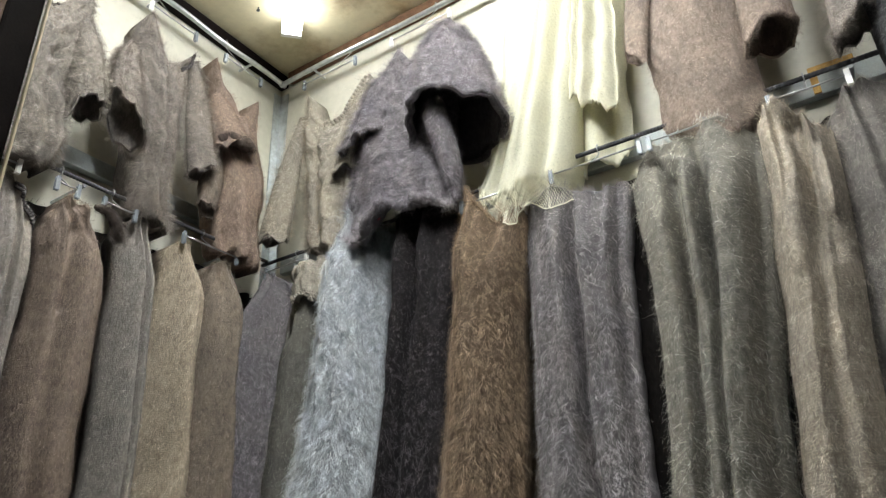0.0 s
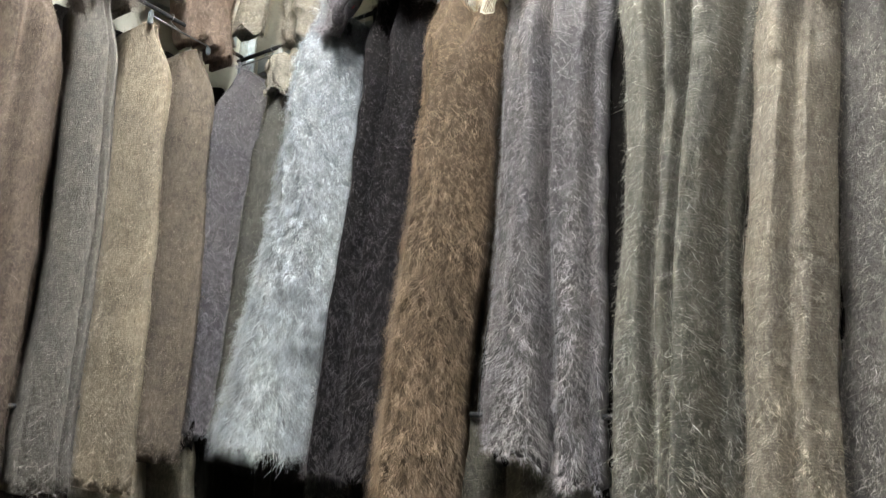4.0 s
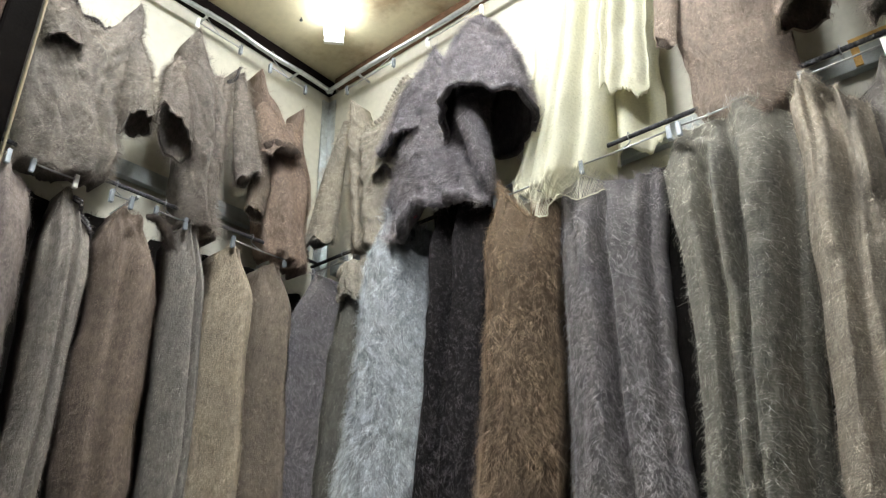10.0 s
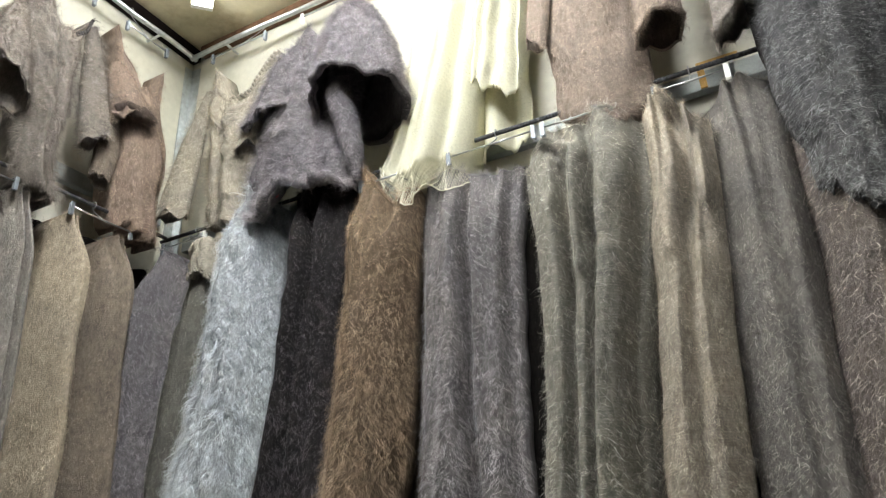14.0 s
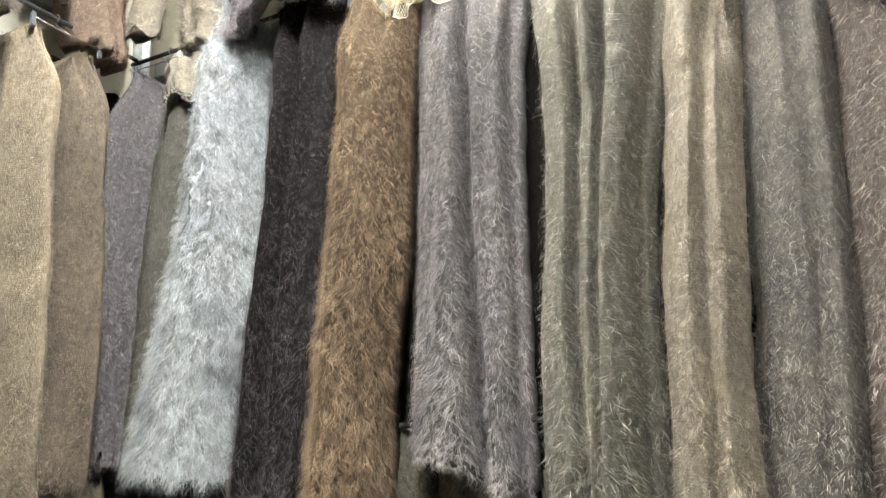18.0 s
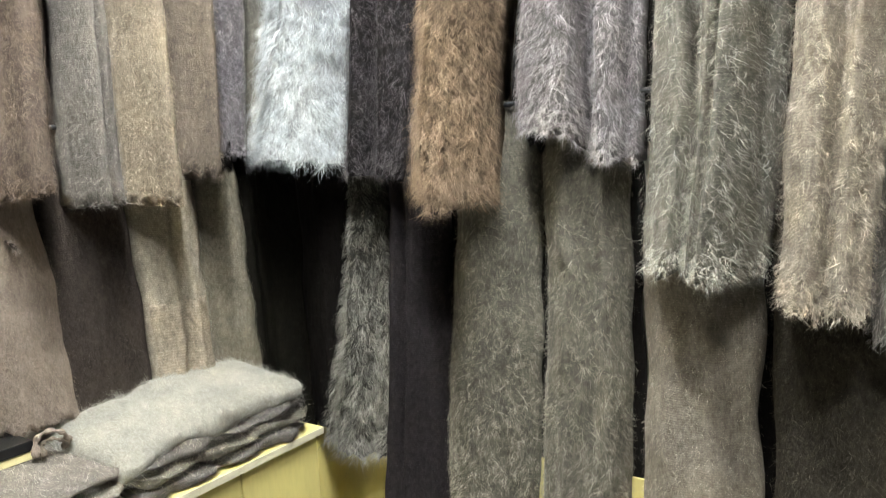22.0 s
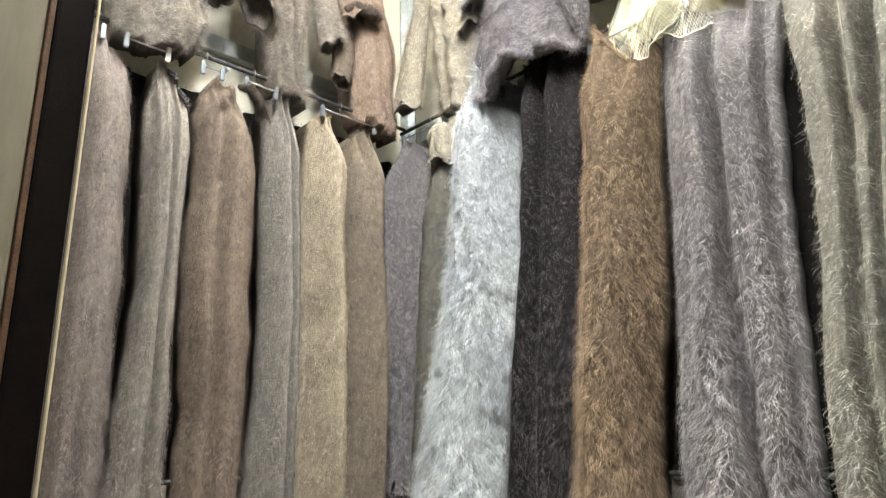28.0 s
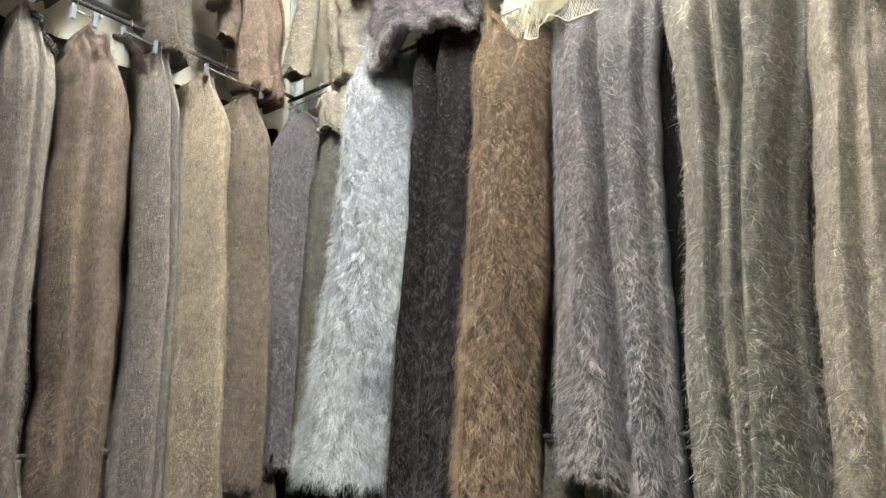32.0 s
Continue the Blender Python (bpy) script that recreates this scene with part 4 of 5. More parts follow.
DARKPLUM = pair("dark_plum", (0.045, 0.039, 0.043), 0.5, 0.3, 0.3, 0.75, under=0.95)
# Next two wools are near-black to put gap and corner shade into the colour.
SHADECHAR = pair("shade_charcoal", (0.015, 0.013, 0.012), 0.1, 0.3, 0.3, 0.7, under=0.9)
SHADEOLIVE = pair("shade_olive", (0.014, 0.013, 0.01), 0.1, 0.3, 0.3, 0.8, under=0.9)
OLIVEMO = pair("olive_mohair", (0.262, 0.245, 0.203), 0.3, 0.5, 0.3, 1.1, under=0.8)
CREAMW = pair("cream_grey", (0.56, 0.5, 0.4), 0.5, 0.2, 0.3, 0.68, under=1.05)
DEEPOLIVE = pair("deep_olive", (0.085, 0.075, 0.06), 0.1, 0.35, 0.3, 0.8, under=0.95)
DARKBROWN = pair("dark_brown", (0.075, 0.061, 0.054), 0.1, 0.35, 0.3, 0.75, under=1.0)
UMBER = pair("umber_brown", (0.115, 0.09, 0.077), 0.1, 0.3, 0.3, 0.8, under=1.0)
SILVERFUR = pair("silver_fur", (0.165, 0.16, 0.142), 0, 0.45, 0.3, 1.3, under=0.5)
IVORY = sheer("ivory_lace_knit", (0.76, 0.74, 0.60)), hair("ivory_fibre", (0.74, 0.71, 0.57), 0.1, 0.5)
PINKSMOOTH = pair("pale_pinkish_brown", (0.395, 0.325, 0.275), 0, 0.12, 0.3, 0.62, under=1.1, mottle=0.25)
GREIGE = pair("greige", (0.29, 0.262, 0.205), 0.4, 0.2, 0.3, 0.68, under=1.05)
IVORYTOP = pair("ivory_blanket", (0.47, 0.46, 0.41), 0, 0.1, 0.35, 0.68, under=1.12, mottle=0.2)

GS, GW = "scarves on the back wall bar", "scarves on the side wall bar"

# ---------------------------------------------------------------- back wall, middle row
piece("scarf", BACK, "purple-grey fuzzy scarf hanging from a clip near the corner", "scarf", *PURPLE,
      [(2.34, -1.50, -1.40), (2.26, -1.54, -1.400), (2.1, -1.565, -1.420), (1.8, -1.585, -1.450), (1.5, -1.600, -1.470), (1.30, -1.605, -1.490)], (2.30, 2.325, 2.33, 2.32, 2.285), (1.30, 1.30),
      0.120, 0.110, seed=11, count=30000, coat=MOHAIR | dict(length=0.019, clump=0.009), group=GS, grooves=((0.85, 0.12, 0.02, 0.9),))
r2, _ = piece("scarf", BACK, "olive-grey scarf with a gathered dark opening at its top", "scarf", *OLIVE,
      [(2.20, -1.425, -1.19), (1.8, -1.455, -1.22), (1.3, -1.50, -1.30)], (2.25, 2.29, 2.30, 2.3), (1.32, 1.30),
      0.100, 0.105, seed=12, count=14000, group=GS, folds=(([(-1.345, 2.21), (-1.355, 2.12)], 0.028, -0.09),))
piece("fur_scarf", BACK, "long-haired silver-white scarf widening towards its hem", "scarf", *WHITE,
      [(2.42, -1.20, -1.03), (2.34, -1.225, -1.005), (2.0, -1.26, -1.03), (1.8, -1.30, -1.058), (1.62, -1.34, -1.080), (1.45, -1.385, -1.105), (1.28, -1.435, -1.122)], (2.36, 2.42, 2.40, 2.35), (1.29, 1.285, 1.27),
      0.140, 0.120, seed=13, count=70000, coat=SHAG | dict(length=0.036, width=0.0008, clump=0.010, curl=1.15, drop=0.8), fringe=1800, group=GS, hang=0.008)
piece("shawl", BACK, "charcoal-brown shawl in two soft folds", "shawl", *CHARCOAL,
      [(2.41, -1.02, -0.79), (2.12, -1.02, -0.796), (1.63, -1.09, -0.865), (1.23, -1.135, -0.91)], (2.40, 2.405, 2.40), (1.24, 1.23, 1.22),
      0.120, 0.115, ((0.44, 0.085, 0.13, 0.47), (0.74, 0.10, 0.03, 0.77)), seed=14, count=36000, coat=MOHAIR | dict(length=0.022), fringe=900, group=GS)
piece("fur_scarf", BACK, "long-haired russet-brown scarf with a ragged hem", "scarf", *BROWN,
      [(2.36, -0.79, -0.66), (2.28, -0.802, -0.605), (2.12, -0.815, -0.622), (1.84, -0.845, -0.645), (1.52, -0.885, -0.692), (1.17, -0.924, -0.722)], (2.34, 2.37, 2.25, 2.30), (1.165, 1.22, 1.15, 1.165, 1.16),
      0.145, 0.120, seed=15, count=52000, coat=SHAG | dict(length=0.030, width=0.0007, curl=1.3, clump=0.009, drop=0.8), fringe=1800, group=GS, hang=0.007)
piece("shawl", BACK, "mauve-grey curly mohair shawl in two lobes of unequal length", "shawl", *MAUVE,
      [(2.33, -0.645, -0.350), (2.24, -0.634, -0.362), (2.1, -0.634, -0.388), (1.77, -0.648, -0.404), (1.48, -0.676, -0.418), (1.24, -0.688, -0.424)], (2.275, 2.295, 2.315, 2.325, 2.30, 2.285, 2.275, 2.28, 2.285), (1.31, 1.30, 1.30, 1.29, 1.25, 1.235, 1.24),
      0.12, 0.085, ((0.50, 0.055, 0.08, 0.66), (0.93, 0.05, 0.05, 0.97), (0.25, 0.10, 0.015, 0.3)), seed=16, count=54000, coat=SHAG | dict(length=0.022, width=0.0006, curl=1.4, clump=0.008, drop=0.75, seg=2), fringe=1500, group=GS)
piece("shawl", BACK, "green-grey ribbed knit shawl with a long curly hem", "shawl", *GREEN,
      [(2.35, -0.368, -0.06), (2.22, -0.358, -0.055), (2.0, -0.35, -0.09), (1.75, -0.369, -0.135), (1.5, -0.399, -0.168), (1.2, -0.412, -0.185), (1.03, -0.432, -0.195)], (2.26, 2.30, 2.345, 2.325, 2.305, 2.335, 2.335, 2.30, 2.28), (1.035, 1.03, 1.05, 1.03, 1.03, 1.03),
      0.130, 0.120, ((0.30, 0.06, 0.075, 0.42), (0.56, 0.03, 0.055, 0.56), (0.86, 0.05, 0.03, 0.9)), seed=17, count=44000, coat=MOHAIR | dict(length=0.024, width=0.0006, seg=3, curl=2.2, clump=0.011, lift=0.95), fringe=1600, group=GS, nu=70, nv=100,
      folds=(([(-0.295, 2.31), (-0.255, 2.275), (-0.226, 2.25), (-0.222, 2.17), (-0.230, 1.96)], 0.011, 0.022), ([(-0.256, 2.225), (-0.262, 2.08), (-0.270, 1.9)], 0.016, -0.035), ([(-0.200, 2.20), (-0.204, 2.02)], 0.010, -0.022)))
piece("scarf", BACK, "pale taupe knitted scarf with a brushed hem", "scarf", *TAUPE,
      [(2.33, -0.078, 0.045), (2.24, -0.080, 0.055), (2.14, -0.088, 0.050), (1.8, -0.132, 0.015), (1.43, -0.168, -0.022), (0.97, -0.190, -0.048)], (2.28, 2.325, 2.31, 2.275, 2.25, 2.235), (0.985, 0.975, 0.97),
      0.16, 0.075, ((0.52, 0.10, 0.016, 0.55),), seed=18, count=40000, coat=FUZZ | dict(length=0.017, lift=1.0), fringe=1500, group=GS, nu=60, nv=100,
      folds=(([(-0.066, 2.28), (-0.058, 2.16), (-0.070, 1.96)], 0.013, 0.016), ([(-0.024, 2.245), (-0.004, 2.165), (-0.008, 1.98)], 0.016, -0.022), ([(-0.034, 2.31), (0.004, 2.265), (0.022, 2.20), (0.018, 2.06)], 0.012, 0.024)))
piece("shawl", BACK, "grey mottled mohair shawl hanging straight", "shawl", *SLATE,
      [(2.33, 0.015, 0.20), (2.14, 0.03, 0.20), (1.42, -0.035, 0.15), (0.93, -0.06, 0.12)], (2.24, 2.28, 2.325, 2.33, 2.31, 2.30), (0.93, 0.92),
      0.12, 0.08, ((0.6, 0.12, 0.022, 0.6),), seed=19, count=32000, coat=MOHAIR | dict(length=0.015, width=0.0005, clump=0.009), group=GS)
piece("shawl", BACK, "rose-brown curly mohair shawl under a dark sweater", "shawl", *ROSE,
      [(2.30, 0.17, 0.36), (1.9, 0.16, 0.34), (1.41, 0.11, 0.33), (0.92, 0.08, 0.33)], (2.28, 2.3, 2.28), (0.92, 0.91),
      0.120, 0.125, seed=20, count=32000, coat=SHAG | dict(length=0.023, width=0.0007, curl=1.5, clump=0.010, drop=0.65), group=GS)
piece("shawl", BACK, "dark slate shawl at the end of the bar", "shawl", *BLUEGREY,
      [(2.30, 0.36, 0.56), (1.4, 0.32, 0.55), (0.92, 0.32, 0.55)], (2.28, 2.3, 2.28), (0.92, 0.91), 0.105, 0.125, seed=21, count=12000, coat=MOHAIR, group=GS)


# pale ruffle gathered over the olive scarf
ruffle = cloth_grid(BACK, [(2.34, -1.36, -1.19), (2.2, -1.345, -1.20)], (2.30, 2.33, 2.31, 2.33), (2.235, 2.20, 2.21, 2.19, 2.24), 0.165, 0.05, seed=123, nu=30, nv=12, hem=0.006, gather=0.02)
rco, rf = skin(ruffle, Vector((0, 0.02, 0)))
raw("ruffle", rco, np.zeros((0, 3), int), rf, OATGREY[0], r2, "pale gathered ruffle")
edge_trim(r2, BACK, ruffle[::-1], 0.05, 0.95, 0.0042, OATGREY[0], 0.0095, "knobbly ruffle edge", "ruffle_edge")

# ---------------------------------------------------------------- side wall, middle row
piece("scarf", LEFT, "brown-taupe knitted scarf in the corner", "scarf", *TAN,
      [(2.32, 1.125, 1.22), (2.25, 1.145, 1.25), (1.557, 1.155, 1.262), (1.25, 1.145, 1.248)], (2.28, 2.308, 2.318, 2.318, 2.308, 2.285), (1.255, 1.24), 0.120, 0.110, seed=31, count=19200, group=GW, fringe=700)
l5, gl5 = piece("scarf", LEFT, "oat-beige knitted scarf with a patterned hem band", "scarf", *BEIGE,
      [(2.34, 0.99, 1.075), (2.2, 1.006, 1.120), (1.555, 1.016, 1.133), (1.355, 1.020, 1.130), (1.19, 1.012, 1.140)], (2.285, 2.312, 2.325, 2.328, 2.325, 2.32, 2.308, 2.28), (1.20, 1.19, 1.185), 0.125, 0.110, seed=32, count=19200, group=GW, fringe=1000)
l4, gl4 = piece("scarf", LEFT, "ash-grey knitted scarf with a pale centre fold", "scarf", *ASH,
      [(2.35, 0.862, 0.945), (2.2, 0.872, 0.970), (1.82, 0.882, 0.986), (1.19, 0.876, 1.000)], (2.29, 2.335, 2.342, 2.33, 2.315, 2.30, 2.27), (1.195, 1.2), 0.14, 0.09, ((0.46, 0.04, 0.03, 0.48), (0.8, 0.06, 0.02, 0.8)), seed=33, count=19200, group=GW, fringe=900)
l3, _ = piece("shawl", LEFT, "soft cocoa-brown shawl gathered to a peak at its clip", "shawl", *COCOA,
      [(2.33, 0.690, 0.80), (2.24, 0.685, 0.835), (2.09, 0.690, 0.855), (1.8, 0.690, 0.858), (1.43, 0.705, 0.850), (1.22, 0.710, 0.848)], (2.23, 2.295, 2.332, 2.325, 2.31, 2.30, 2.285, 2.26, 2.20), (1.21, 1.225, 1.24, 1.225), 0.125, 0.120, ((0.28, 0.09, 0.025, 0.25),), seed=34, count=25600, group=GW, fringe=900, nv=90,
      folds=(([(0.700, 2.20), (0.725, 2.275), (0.770, 2.305)], 0.013, 0.016), ([(0.742, 2.24), (0.735, 2.05)], 0.012, -0.022), ([(0.805, 2.26), (0.822, 2.12)], 0.014, -0.03)))
l2, gl2 = piece("scarf", LEFT, "grey knitted scarf with a lace hem that flares", "scarf", *STONE,
      [(2.33, 0.555, 0.660), (2.21, 0.568, 0.672), (1.78, 0.573, 0.665), (1.4, 0.565, 0.668), (1.17, 0.535, 0.705)], (2.20, 2.29, 2.335, 2.325, 2.29, 2.255, 2.225, 2.20), (1.185, 1.165, 1.16), 0.14, 0.08, ((0.5, 0.06, 0.022, 0.52),), seed=35, count=22400, group=GW, fringe=900)
piece("scarf", LEFT, "lilac-grey brushed scarf beside the door jamb", "scarf", *LILAC,
      [(2.35, 0.395, 0.505), (2.227, 0.395, 0.538), (1.76, 0.41, 0.552), (1.31, 0.42, 0.562)], (2.345, 2.35, 2.30, 2.25), (1.32, 1.31), 0.125, 0.115, seed=36, count=19200, group=GW, fringe=800)
ridge(l3, LEFT, [(0.755, 0.215, 2.300), (0.785, 0.228, 2.292), (0.812, 0.226, 2.268), (0.832, 0.210, 2.240)], (0.005, 0.011, 0.013, 0.006), *DARKBROWN, 342, 4000, "dark ragged edge beside the clip", "ragged_edge", 0.020)
OPEN = wool("openwork_knit", (0.46, 0.395, 0.31), 0.5, 0.4, 110.0)
OPENGREY = wool("openwork_grey_knit", (0.315, 0.295, 0.265), 0.5, 0.4, 110.0)
ladder(l4, LEFT, gl4, [(0.04, 0.868, 0.96, 0.868)], OPENGREY, "seam above the hem")
ladder(l2, LEFT, gl2, [(0.04, 0.84, 0.96, 0.84), (0.1, 0.88, 0.9, 0.88), (0.1, 0.93, 0.9, 0.93)], OPENGREY, "rows of lace above the hem")
edge_trim(l2, LEFT, gl2, 0.5, 0.98, 0.0050, BEAD, 0.008, "dark beaded neck edge")

# dark sheets added behind the scarves, so that the gaps read as shade
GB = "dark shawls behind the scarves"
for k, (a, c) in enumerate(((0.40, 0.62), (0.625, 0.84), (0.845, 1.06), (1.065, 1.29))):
    piece("shawl", LEFT, "dark sheet standing in for shade behind the scarves on the side wall", "shawl", *SHADECHAR, [(2.33, a, c), (1.27, a, c)], (2.32, 2.335, 2.325), (1.27, 1.26), 0.055, 0.02, seed=201 + k, count=1500, group=GB, fringe=0, back=0.02, hang=0.004)
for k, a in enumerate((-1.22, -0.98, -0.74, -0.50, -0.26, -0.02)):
    piece("shawl", BACK, "dark sheet standing in for shade behind the scarves on the back wall", "shawl", *SHADECHAR, [(2.26, a + 0.02, a + 0.255), (1.27, a - 0.02, a + 0.215)], (2.315, 2.33, 2.32), (1.27, 1.26), 0.050, 0.02, seed=211 + k, count=1500, group=GB, fringe=0, back=0.02, hang=0.004)
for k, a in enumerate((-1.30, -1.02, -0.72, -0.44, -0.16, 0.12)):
    piece("shawl", BACK, "dark sheet standing in for shade behind the low shawls", "shawl", *SHADECHAR, [(1.36, a, a + 0.28), (0.6, a, a + 0.28)], (1.34, 1.35, 1.34), (0.58 if k < 2 else 0.3, 0.57 if k < 2 else 0.3), 0.036, 0.012, seed=221 + k, count=1200, group=GB, fringe=0, back=0.01, hang=0.002)

# ---------------------------------------------------------------- lower row
GL = "shawls on the low bars"
piece("shawl", LEFT, "dark umber-brown shawl on the low bar", "shawl", *UMBER, [(1.36, 0.415, 0.622), (0.6, 0.415, 0.628)], (1.36, 1.35), (0.59, 0.59), 0.060, 0.06, seed=41, count=7000, group=GL)
pk, _ = piece("shawl", LEFT, "pinkish-brown smooth shawl on the low bar", "shawl", *PINKSMOOTH, [(1.36, 0.640, 0.815), (1.17, 0.640, 0.85), (0.9, 0.640, 0.885), (0.66, 0.640, 0.920)], (1.36, 1.35), (0.73, 0.73, 0.725, 0.695), 0.060, 0.06, seed=42, count=9000, group=GL, hang=0.006)
piece("shawl", LEFT, "dark brown brushed shawl on the low bar of the side wall", "shawl", *DARKBROWN, [(1.36, 0.845, 1.045), (0.67, 0.86, 1.080)], (1.36, 1.35), (0.675, 0.665), 0.060, 0.06, seed=43, count=8000, group=GL)
c4, gc4 = piece("scarf", LEFT, "cream-grey scarf with an openwork hem on the low bar", "scarf", *CREAMW, [(1.36, 1.040, 1.245), (0.7, 1.080, 1.272)], (1.36, 1.35), (0.71, 0.71), 0.060, 0.06, ((0.45, 0.08, 0.025, 0.5),), seed=44, count=9000, group=GL)
piece("scarf", LEFT, "dull greige scarf with an openwork hem on the low bar", "scarf", *GREIGE, [(1.36, 1.252, 1.375), (1.1, 1.258, 1.412), (0.67, 1.268, 1.44)], (1.36, 1.35), (0.69, 0.675), 0.060, 0.055, seed=45, count=7000, group=GL)
# The two corner shawls are blackened, with the corner's shade in their colour.
piece("shawl", BACK, "olive shawl deep in the corner, darkened to stand in for shade", "shawl", *SHADEOLIVE, [(1.36, -1.532, -1.288), (0.55, -1.532, -1.288)], (1.36, 1.35), (0.55, 0.55), 0.060, 0.05, seed=46, count=5000, group=GL, low=1.08)
piece("shawl", BACK, "brown shawl on the low bar, darkened to stand in for shade", "shawl", *SHADECHAR, [(1.36, -1.292, -1.088), (0.6, -1.282, -1.108)], (1.36, 1.35), (0.6, 0.6), 0.060, 0.05, seed=47, count=5000, group=GL, low=1.08)
piece("fur_scarf", BACK, "narrow grey long-haired scarf on the low bar", "scarf", *SILVERFUR, [(1.36, -1.085, -1.02), (1.13, -1.105, -1.0), (0.85, -1.168, -0.99), (0.56, -1.235, -0.996)], (1.36, 1.35), (0.57, 0.55), 0.060, 0.07, seed=48, count=20000, coat=SHAG | dict(seg=2), group=GL, low=1.08)
piece("scarf", BACK, "dark plum knitted scarf on the low bar", "scarf", *DARKPLUM, [(1.36, -0.985, -0.825), (1.1, -0.995, -0.828), (0.3, -1.065, -0.865)], (1.36, 1.35), (0.46, 0.44, 0.38, 0.32, 0.3), 0.060, 0.075, ((0.42, 0.07, 0.03, 0.45),), seed=49, count=6000, group=GL, low=1.08)
piece("shawl", BACK, "olive-grey mohair shawl on the low bar", "shawl", *OLIVEMO, [(1.36, -0.805, -0.610), (1.1, -0.82, -0.610), (0.78, -0.862, -0.626), (0.3, -0.892, -0.642)], (1.36, 1.35), (0.3, 0.3), 0.055, 0.085, seed=50, count=34000, coat=MOHAIR | dict(length=0.022, width=0.0005, curl=2.0), group=GL, low=1.08)
piece("shawl", BACK, "olive-grey curly mohair shawl with a side fold", "shawl", *OLIVEMO, [(1.36, -0.605, -0.425), (0.8, -0.620, -0.432), (0.3, -0.650, -0.435)], (1.36, 1.35), (0.3, 0.3), 0.055, 0.095, ((0.7, 0.1, 0.02, 0.7),), seed=51, count=34000, coat=MOHAIR | dict(length=0.024, width=0.0005, curl=2.0), group=GL, low=1.08)
t9, gt9 = piece("scarf", BACK, "taupe ribbed scarf hanging on the low bar", "scarf", *TAUPE, [(1.36, -0.405, -0.20), (0.3, -0.422, -0.20)], (1.36, 1.35), (0.3, 0.3), 0.055, 0.085, seed=52, count=12000, coat=FUZZ, group=GL, low=1.08)
piece("shawl", BACK, "dark olive shawl at the end of the low bar", "shawl", *DEEPOLIVE, [(1.36, -0.192, 0.092), (0.3, -0.192, 0.092)], (1.36, 1.35), (0.3, 0.3), 0.060, 0.06, seed=53, count=16000, coat=MOHAIR, group=GL, low=1.08)
piece("shawl", BACK, "brown-grey shawl at the end of the low bar", "shawl", *ROSE, [(1.36, 0.088, 0.412), (0.3, 0.088, 0.412)], (1.36, 1.35), (0.3, 0.3), 0.060, 0.06, seed=54, count=14000, coat=MOHAIR, group=GL, low=1.08)

# Two dark pieces added where the corner holds only shade.
piece("shawl", LEFT, "dark piece added deep in the corner, standing in for shade", "shawl", *SHADECHAR, [(1.36, 1.400, 1.462), (0.6, 1.400, 1.462)], (1.36, 1.35), (0.6, 0.6), 0.060, 0.05, seed=55, count=4000, group=GL)
piece("shawl", LEFT, "dark piece added to fill the corner gap in place of shade", "shawl", *SHADECHAR, [(2.3, 1.188, 1.412), (1.25, 1.188, 1.432)], (2.28, 2.30), (1.27, 1.25), 0.060, 0.06, seed=56, count=5000, group=GW)

ridge(pk, LEFT, [(0.746, 0.126, 1.130), (0.756, 0.134, 1.120), (0.766, 0.130, 1.104)], (0.002, 0.004, 0.002), *ROSE, 421, 500, "knot of loose wool", "wool_knot", 0.010)

band(c4, LEFT, gc4, 0.72, 0.985, OPEN, "openwork patterned hem")
ladder(c4, LEFT, gc4, [(0.05, 0.74, 0.30, 0.80), (0.05, 0.80, 0.36, 0.87), (0.38, 0.73, 0.92, 0.86), (0.52, 0.70, 0.95, 0.80), (0.30, 0.80, 0.75, 0.90)], OPEN, "diagonal rows of openwork")
ladder(l5, LEFT, gl5, [(0.04, 0.868, 0.96, 0.868), (0.2, 0.88, 0.8, 0.93), (0.8, 0.88, 0.2, 0.93), (0.2, 0.93, 0.8, 0.97), (0.8, 0.93, 0.2, 0.97)], OPEN, "lattice of openwork")
ladder(t9, BACK, gt9, [(0.1, 0.30, 0.75, 0.40), (0.1, 0.40, 0.75, 0.50), (0.15, 0.50, 0.8, 0.60), (0.35, 0.26, 0.9, 0.35)], TAUPE[0], "diagonal rows of openwork")

# ---------------------------------------------------------------- top row, back wall
GT = "sweaters under the ceiling"
HALO = dict(length=0.028, width=0.0006, lift=1.3, curl=1.8, clump=0.010, drop=0.6)
u1, gu1 = piece("sweater", BACK, "pale oat-grey knitted sweater with a scooped neck in the corner", "sweater", *OATGREY,
      [(2.94, -1.345, -1.065), (2.8, -1.36, -1.095), (2.6, -1.335, -1.115), (2.45, -1.31, -1.125), (2.33, -1.30, -1.13)], (2.95, 2.875, 2.82, 2.78, 2.765, 2.775, 2.81, 2.85, 2.92), (2.36, 2.34, 2.33), 0.160, 0.055, ((0.35, 0.07, 0.025, 0.4), (0.75, 0.08, 0.02, 0.8)), seed=61, count=16000, coat=HALO, group=GT, ragged=0.009)
edge_trim(u1, BACK, gu1, 0.5, 0.98, 0.0065, OATGREY[0], 0.013, "knobbly neck edge", "neck_edge")
sleeve(u1, BACK, [(-1.345, 0.17, 2.84, 0.018), (-1.385, 0.185, 2.64, 0.038), (-1.420, 0.195, 2.42, 0.050)], *OATGREY, 612, 8000, HALO, deep=0.75, tilt=0.012)
sleeve(u1, BACK, [(-1.105, 0.175, 2.78, 0.020), (-1.125, 0.185, 2.68, 0.028), (-1.145, 0.195, 2.565, 0.034)], *OATGREY, 613, 5000, HALO, deep=0.8, tilt=0.012)

